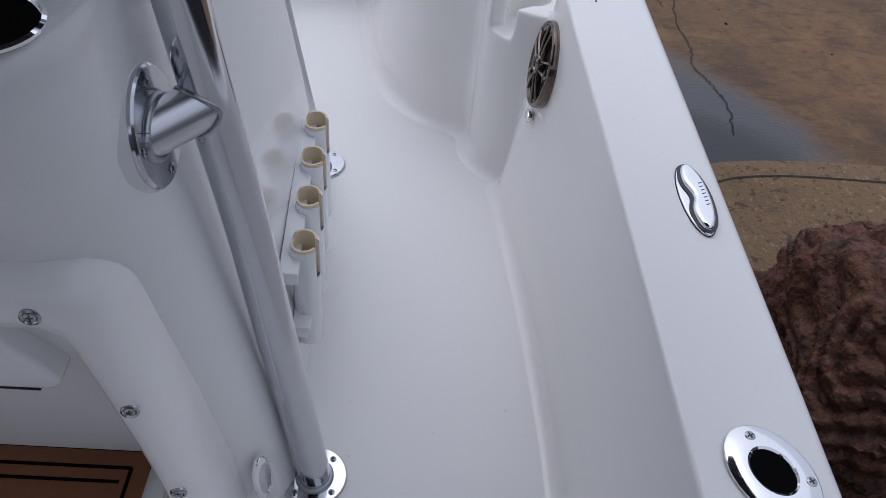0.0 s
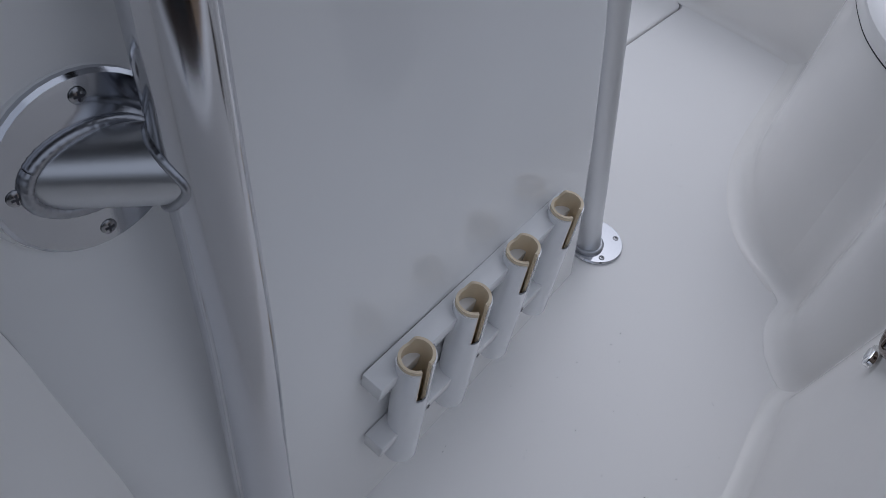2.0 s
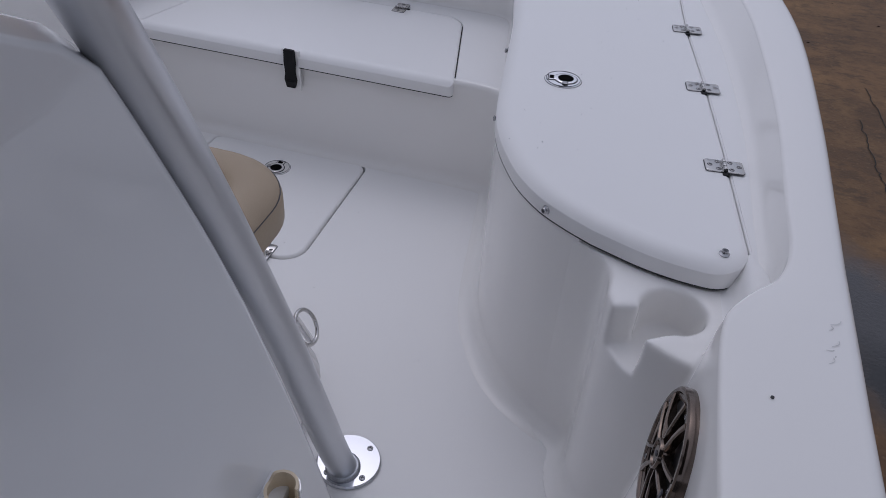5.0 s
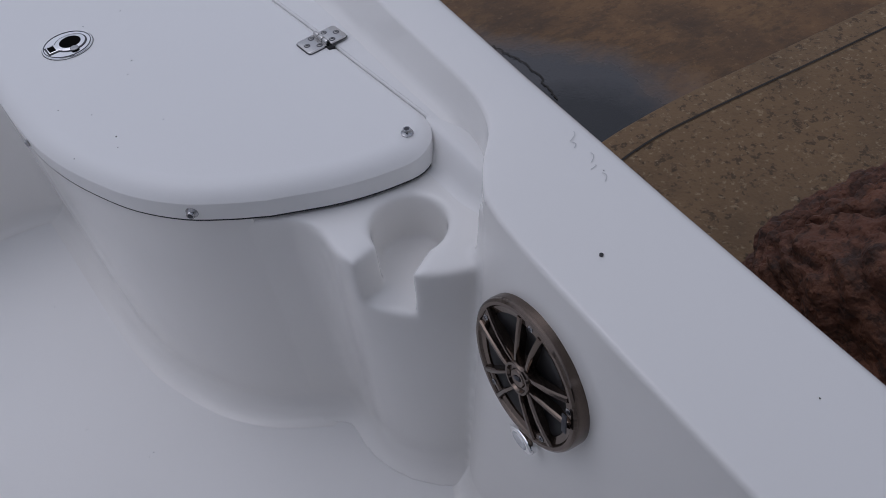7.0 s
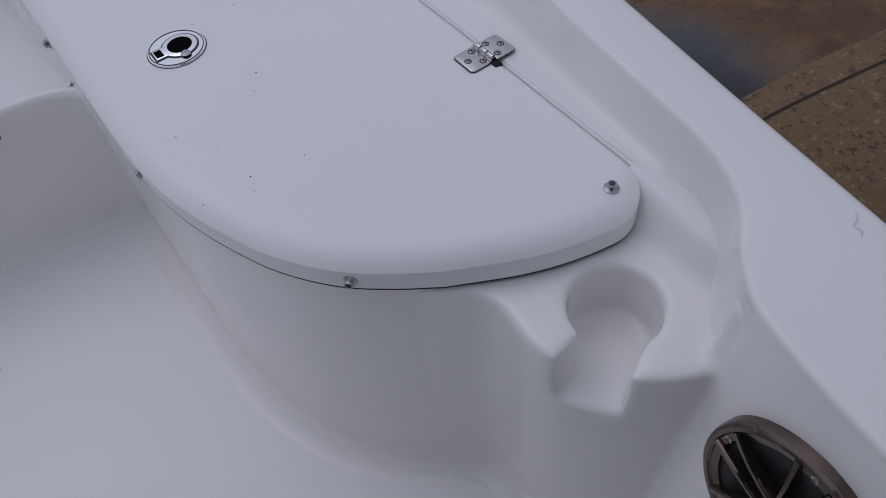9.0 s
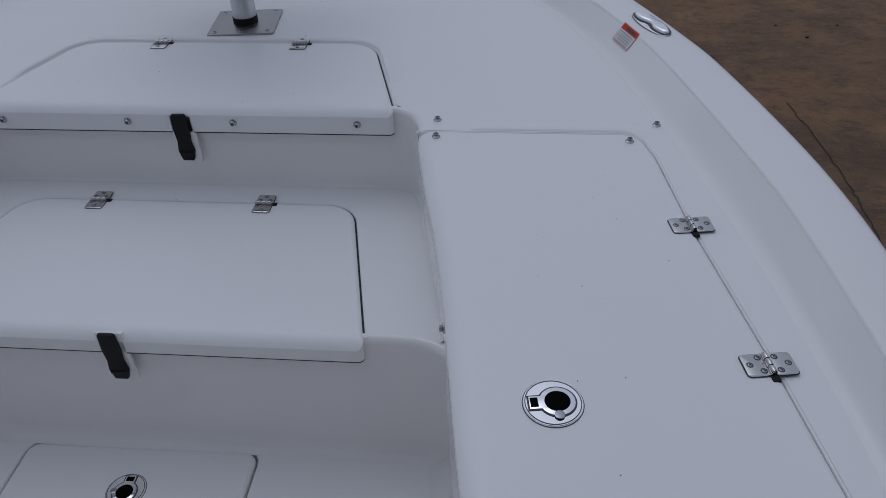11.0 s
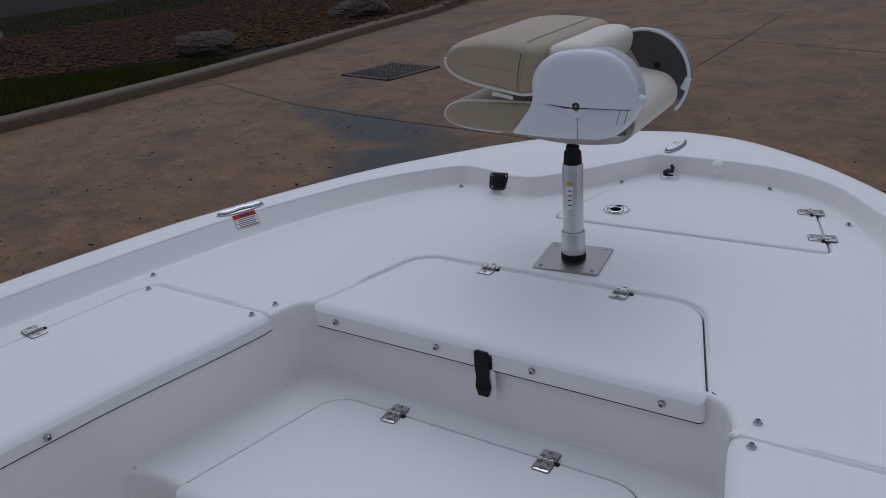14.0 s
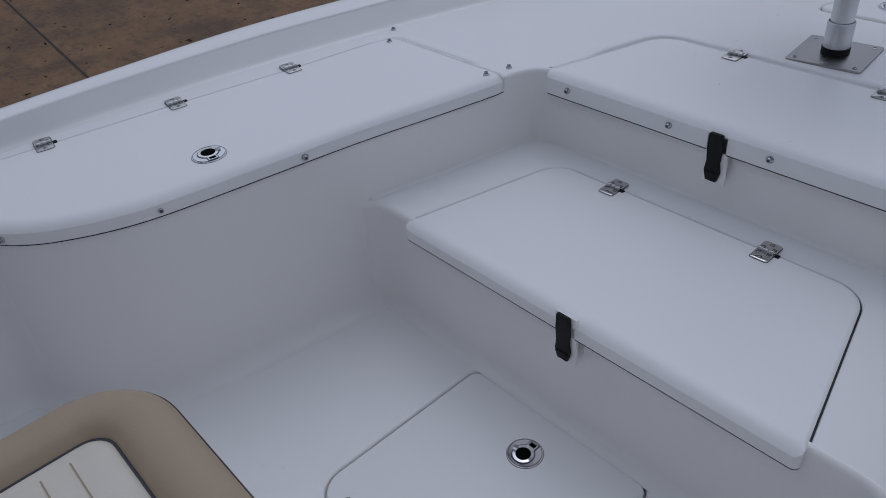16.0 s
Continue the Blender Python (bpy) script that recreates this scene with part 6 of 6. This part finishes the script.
def blades(name, n, region, seed, label):
    rnd = random.Random(seed)
    verts, faces = [], []
    for _ in range(n):
        x, y = region(rnd)
        h, w, a = rnd.uniform(0.03, 0.08), rnd.uniform(0.012, 0.02), rnd.uniform(0, 6.28)
        dx, dy = math.cos(a) * w, math.sin(a) * w
        lx, ly = rnd.uniform(-0.03, 0.03), rnd.uniform(-0.03, 0.03)
        b = len(verts)
        verts += [(x - dx, y - dy, GZ + 0.13), (x + dx, y + dy, GZ + 0.13), (x + lx, y + ly, GZ + 0.14 + h)]
        faces.append((b, b + 1, b + 2))
    me = bpy.data.meshes.new(name)
    me.from_pydata(verts, [], faces)
    me.materials.append(GRASS)
    return tagged(new(name, me), label, "grass", kind="stuff")


blades("grass", 60000, lambda r: (lambda y: (-10.68 - r.random() * min(3.6, 0.4 + 1.0 * (9.9 - y)), y))(r.uniform(-1, 9.7)), 21, "short dull green grass strip behind the kerb")
blades("grass", 26000, lambda r: (-21.6 - r.random() * 8, r.uniform(5, 30)), 23, "dark lawn beyond the bark bed")
scatter("bark_chips", 26000, lambda r: (lambda x: (x, r.uniform(max(1.0, 8.9 + (x + 12.8) * 1.35), 23)))(-10.75 - 11.3 * r.random()), 0.038, BARK, "brown bark chips covering the planting bed", "mulch", 31, 0.35, GZ + 0.15)


def rock(name, at, size, seed, label, mat=ROCK, detail=5, turn=0, square=0.75, cut=0.86):
    """A broken stone: flat facets, ledges along its bedding, cracks and a rough skin."""
    bm = bmesh.new()
    bmesh.ops.create_icosphere(bm, subdivisions=detail, radius=1.0)
    off = Vector((seed * 3.7, seed * 1.3, seed * 2.1))
    bed = Vector((math.sin(seed * 1.9) * 0.5, math.cos(seed * 1.1) * 0.5, 1.0)).normalized()
    def cells(p):
        d = noise.voronoi(p)[0]
        return d[1] - d[0]
    for v in bm.verts:
        p = v.co.copy()
        p = p.lerp(p / (p.x ** 4 + p.y ** 4 + p.z ** 4) ** 0.25, square)
        k = 1 + 0.20 * noise.noise(p * 1.1 + off) + 0.14 * noise.noise(p * 2.6 + off)
        # broken facets
        for q in range(11):
            d = Vector((math.sin(q * 2.1 + seed), math.cos(q * 1.7 + seed * 2), math.sin(q * 0.9 + seed) * 0.8 + 0.2)).normalized()
            lim = cut + 0.1 * math.sin(q * 5 + seed)
            s = p.dot(d) * k
            if s > lim:
                k *= 1 - (s - lim) / s * 0.9
        layer_at = p.dot(bed) * 6.5 + 1.6 * noise.noise(p * 1.7 + off)
        f = layer_at - math.floor(layer_at)
        k += 0.090 * min(f * 1.5, (1 - f) * 4.0, 0.7) - 0.040
        k += 0.12 * min(0.22, cells(p * 2.4 + off)) + 0.075 * min(0.25, cells(p * 5.0 + off)) + 0.014 * min(0.3, cells(p * 14.0 + off))
        k += 0.025 * noise.noise(p * 8 + off) + 0.012 * noise.noise(p * 21 + off) + 0.006 * noise.noise(p * 47 + off)
        v.co = Vector((p.x * size[0], p.y * size[1], p.z * size[2])) * k
    bmesh.ops.transform(bm, matrix=Matrix.Translation(at) @ Matrix.Rotation(radians(turn), 4, "Z"), verts=bm.verts)
    return tagged(finish(bm, name, mat, angle=60), label, "rock", "landscape rocks")


rock("boulder", (2.35, -1.13, GZ + 0.30), (0.33, 0.40, 0.46), 2, "large jagged red-brown landscape boulder", detail=7, turn=-4, square=1.0, cut=1.12)
rock("boulder", (3.40, -0.96, GZ + 0.10), (0.30, 0.27, 0.30), 4, "dark red-brown landscape boulder behind the kerb", turn=60, detail=6)
rock("boulder", (2.60, -2.05, GZ + 0.04), (0.34, 0.30, 0.26), 7, "low brown landscape boulder among pebbles")
rock("boulder", (-12.3, 16.0, GZ + 0.2), (0.85, 0.7, 0.42), 8, "pale tan boulder beside the kerb", BOULDER, 5)
rock("boulder", (-12.0, 10.4, GZ + 0.22), (0.62, 0.5, 0.34), 3, "tan boulder in the planting bed", BOULDER, 5)
rock("boulder", (-19.5, 9.6, GZ + 0.25), (0.9, 0.8, 0.5), 5, "dark boulder in the planting bed", ROCK, 4)

# bed by the starboard side: kerb, soil and pebbles
bm = bmesh.new()
far_edge = smooth_line([(2.03, -0.14), (2.07, -0.04), (2.144, 0.034), (2.30, 0.075), (2.514, 0.099), (2.73, 0.110), (3.0, 0.108), (6, 0.10), (12, 0.10)], 4)
near_edge = V2([(2.07, -0.57), (2.13, -0.605), (2.20, -0.608), (3.0, -0.66), (3.3, -0.65), (6, -0.62), (12, -0.60)])
APRON_TOP = GZ + 0.22
fill(bm, [far_edge + near_edge[::-1]], APRON_TOP)
strip(bm, [lift(far_edge, APRON_TOP), lift(offset(far_edge, 0.012, False), APRON_TOP - 0.006), lift(offset(far_edge, 0.024, False), APRON_TOP - 0.03), lift(offset(far_edge, 0.03, False), GZ - 0.02)])
edge = [far_edge[0]] + near_edge
strip(bm, [lift(edge, APRON_TOP), lift(offset(edge, -0.012, False), APRON_TOP - 0.012), lift(offset(edge, -0.018, False), GZ - 0.02)])
tagged(finish(bm, "kerb_apron", APRON), "broad tan concrete kerb apron with a joint", "kerb", kind="structure")
band("kerb_joint", smooth_line([(2.08, -0.115), (2.217, -0.052), (2.43, -0.014), (2.66, -0.006), (2.95, -0.008), (3.3, -0.015), (6, -0.03)], 5), 0.009, JOINT, "dark joint along the kerb apron", APRON_TOP + 0.004)
bm = bmesh.new()
fill(bm, [V2([(2.0, -0.46), (12, -0.45), (12, -12), (1.95, -12)])], GZ + 0.012)
tagged(finish(bm, "pebble_bed", SOIL), "dark soil bed under river pebbles", "planting bed", kind="structure")
scatter("pebbles", 16000, lambda r: (r.uniform(1.98, 4.2 + r.random() * 2), r.uniform(-3.6 - r.random() * 3, -0.51)), 0.020, PEBBLE, "loose brown river pebbles round the boulders", "pebbles", 41, 0.85, GZ + 0.015)

# unseen walls added beyond the rock bed and astern, to darken console and pipe reflections
tagged(finish(block(0.2, 9.0, 3.4, 0.01, pose(5.6, -6.2, GZ + 1.7)), "blocker_wall_east", BLOCKER), "unseen dark wall added to block light and darken reflections", "wall", kind="structure")
tagged(finish(block(9.5, 0.2, 3.4, 0.01, pose(0.6, -6.4, GZ + 1.7)), "blocker_wall_south", BLOCKER), "unseen dark wall added to block light and darken reflections", "wall", kind="structure")

# storm drain
drain = thing("storm_drain", "rusty square iron storm drain grate in the concrete", "drain grate")
dm = pose(-7.0, 9.85, GZ + 0.004, 0, 0, -12)
for a, b, w, h in ((0, 0.56, 1.2, 0.08), (0, -0.56, 1.2, 0.08), (0.56, 0, 0.08, 1.2), (-0.56, 0, 0.08, 1.2)):
    part("frame_bar", block(w, h, 0.02, 0.003, dm @ pose(a, b, 0.006)), IRON, drain)
# black sheet on the slab stands for the pit's darkness
part("pit", block(1.1, 1.1, 0.004, 0, dm @ pose(0, 0, -0.001)), RUBBER, drain, "flat black sheet painted as the pit's shade")
for k in range(-7, 8):
    part("grate_bar", block(0.034, 1.05, 0.016, 0.003, dm @ pose(k * 0.07, 0, 0.008)), IRON, drain)
part("grate_bar", block(1.05, 0.034, 0.018, 0.003, dm @ pose(0, 0, 0.008)), IRON, drain)

# tongue of another trailer
trailer = thing("trailer_tongue", "galvanised trailer tongue with a jack wheel and chains", "trailer")
part("beam", block(0.09, 2.4, 0.10, 0.006, pose(-9.02, 0.25, -0.40)), GALV, trailer)
part("actuator_box", block(0.085, 0.52, 0.13, 0.02, pose(-8.99, 1.42, -0.335)), GALV, trailer, "grey brake actuator box")
part("side_flange", block(0.012, 0.62, 0.025, 0.003, pose(-8.94, 1.40, -0.405)), GALV, trailer)
part("lower_bracket", block(0.02, 0.20, 0.07, 0.003, pose(-8.95, 1.16, -0.45)), GALV, trailer)
coupler = part("coupler", lathe([(0.0, 0.05), (0.035, 0.048), (0.052, 0.03), (0.055, -0.03), (0.045, -0.04)], 20, m=pose(-8.99, 1.79, -0.355)), GALV, trailer, "rounded ball coupler")
part("coupler_neck", block(0.07, 0.16, 0.05, 0.012, pose(-8.99, 1.70, -0.365)), GALV, coupler)
part("coupler_latch", tube([(-8.99, 1.66, -0.33), (-8.99, 1.70, -0.285), (-8.99, 1.76, -0.275)], 0.012, 10), GALV, coupler)
for y in (1.50, 1.62):
    part("bolt", lathe([(0.014, 0), (0.014, 0.01), (0, 0.012)], 6, m=basis((-8.947, y, -0.36), (0, 1, 0), (1, 0, 0))), IRON, trailer)
part("label_plate", block(0.002, 0.15, 0.045, 0, pose(-8.945, 1.555, -0.292)), YELLOW, trailer, "yellow label plate")
part("label_bar", block(0.0022, 0.13, 0.018, 0, pose(-8.9445, 1.555, -0.335)), PAPER, trailer)
jack = part("jack_post", tube([(-8.93, 0.96, -0.22), (-8.92, 1.02, GZ + 0.25)], 0.040, 16), GALV, trailer)
part("jack_wheel", lathe([(0.05, -0.05), (0.12, -0.05), (0.14, -0.02), (0.14, 0.02), (0.12, 0.05), (0.05, 0.05)], 24, m=basis((-8.90, 1.05, GZ + 0.142), (1, 0, 0), (0.35, 1, 0))), RUBBER, jack, "black jack wheel")
part("wire_lead", tube(smooth_line([(-8.95, 1.30, -0.22), (-8.93, 1.38, -0.20), (-8.92, 1.405, -0.30), (-8.92, 1.40, -0.50), (-8.92, 1.44, -0.74)], 5), 0.011, 8), RUBBER, trailer, "black wiring lead with a plug")
part("plug", lathe([(0, -0.05), (0.025, -0.05), (0.028, 0.03), (0.012, 0.05)], 12, m=pose(-8.92, 1.45, -0.78, 15)), RUBBER, trailer)
for y0, y1, drop in ((1.10, 1.22, 0.34), (1.18, 1.27, 0.42)):
    bm = bmesh.new()
    n = int(drop / 0.033)
    for q in range(n):
        c = Vector((-8.90, y0 + (y1 - y0) * q / n, -0.42 - 0.033 * q))
        ring = [c + (Vector((0, 0.014 * math.cos(a), 0.026 * math.sin(a))) if q % 2 else Vector((0.014 * math.cos(a), 0, 0.026 * math.sin(a)))) for a in [2 * math.pi * j / 10 for j in range(11)]]
        tube(ring, 0.006, 6, bm, False)
    part("chain", bm, IRON, trailer, "dark hanging safety chain")

# grit blown onto the white gelcoat
scatter("grit", 70, lambda r: (r.uniform(0.68, 1.06), r.uniform(-2.6, -1.05)), 0.0009, SOIL, "tiny dark grit specks on the cockpit floor", "grit", 51, 0.5, 0.0005)
scatter("grit", 36, lambda r: (r.uniform(-0.65, 0.65), r.uniform(-0.75, -0.05)), 0.0009, SOIL, "tiny dark grit specks on the cockpit floor", "grit", 53, 0.5, 0.0035)
scatter("grit", 28, lambda r: (r.uniform(0.75, 1.0), r.uniform(-0.62, 0.36)), 0.0009, SOIL, "tiny dark grit specks on a white lid", "grit", 57, 0.5, DECK + 0.0032)
scatter("grit", 26, lambda r: (r.uniform(-0.40, 0.40), r.uniform(0.52, 1.20)), 0.0009, SOIL, "tiny dark grit specks on the foredeck", "grit", 59, 0.5, DECK + 0.0032)
scatter("grit", 9, lambda r: (r.uniform(1.17, 1.28), r.uniform(-2.4, -1.05)), 0.0009, SOIL, "tiny dark grit specks on the gunwale", "grit", 61, 0.5, CAP + 0.0035)
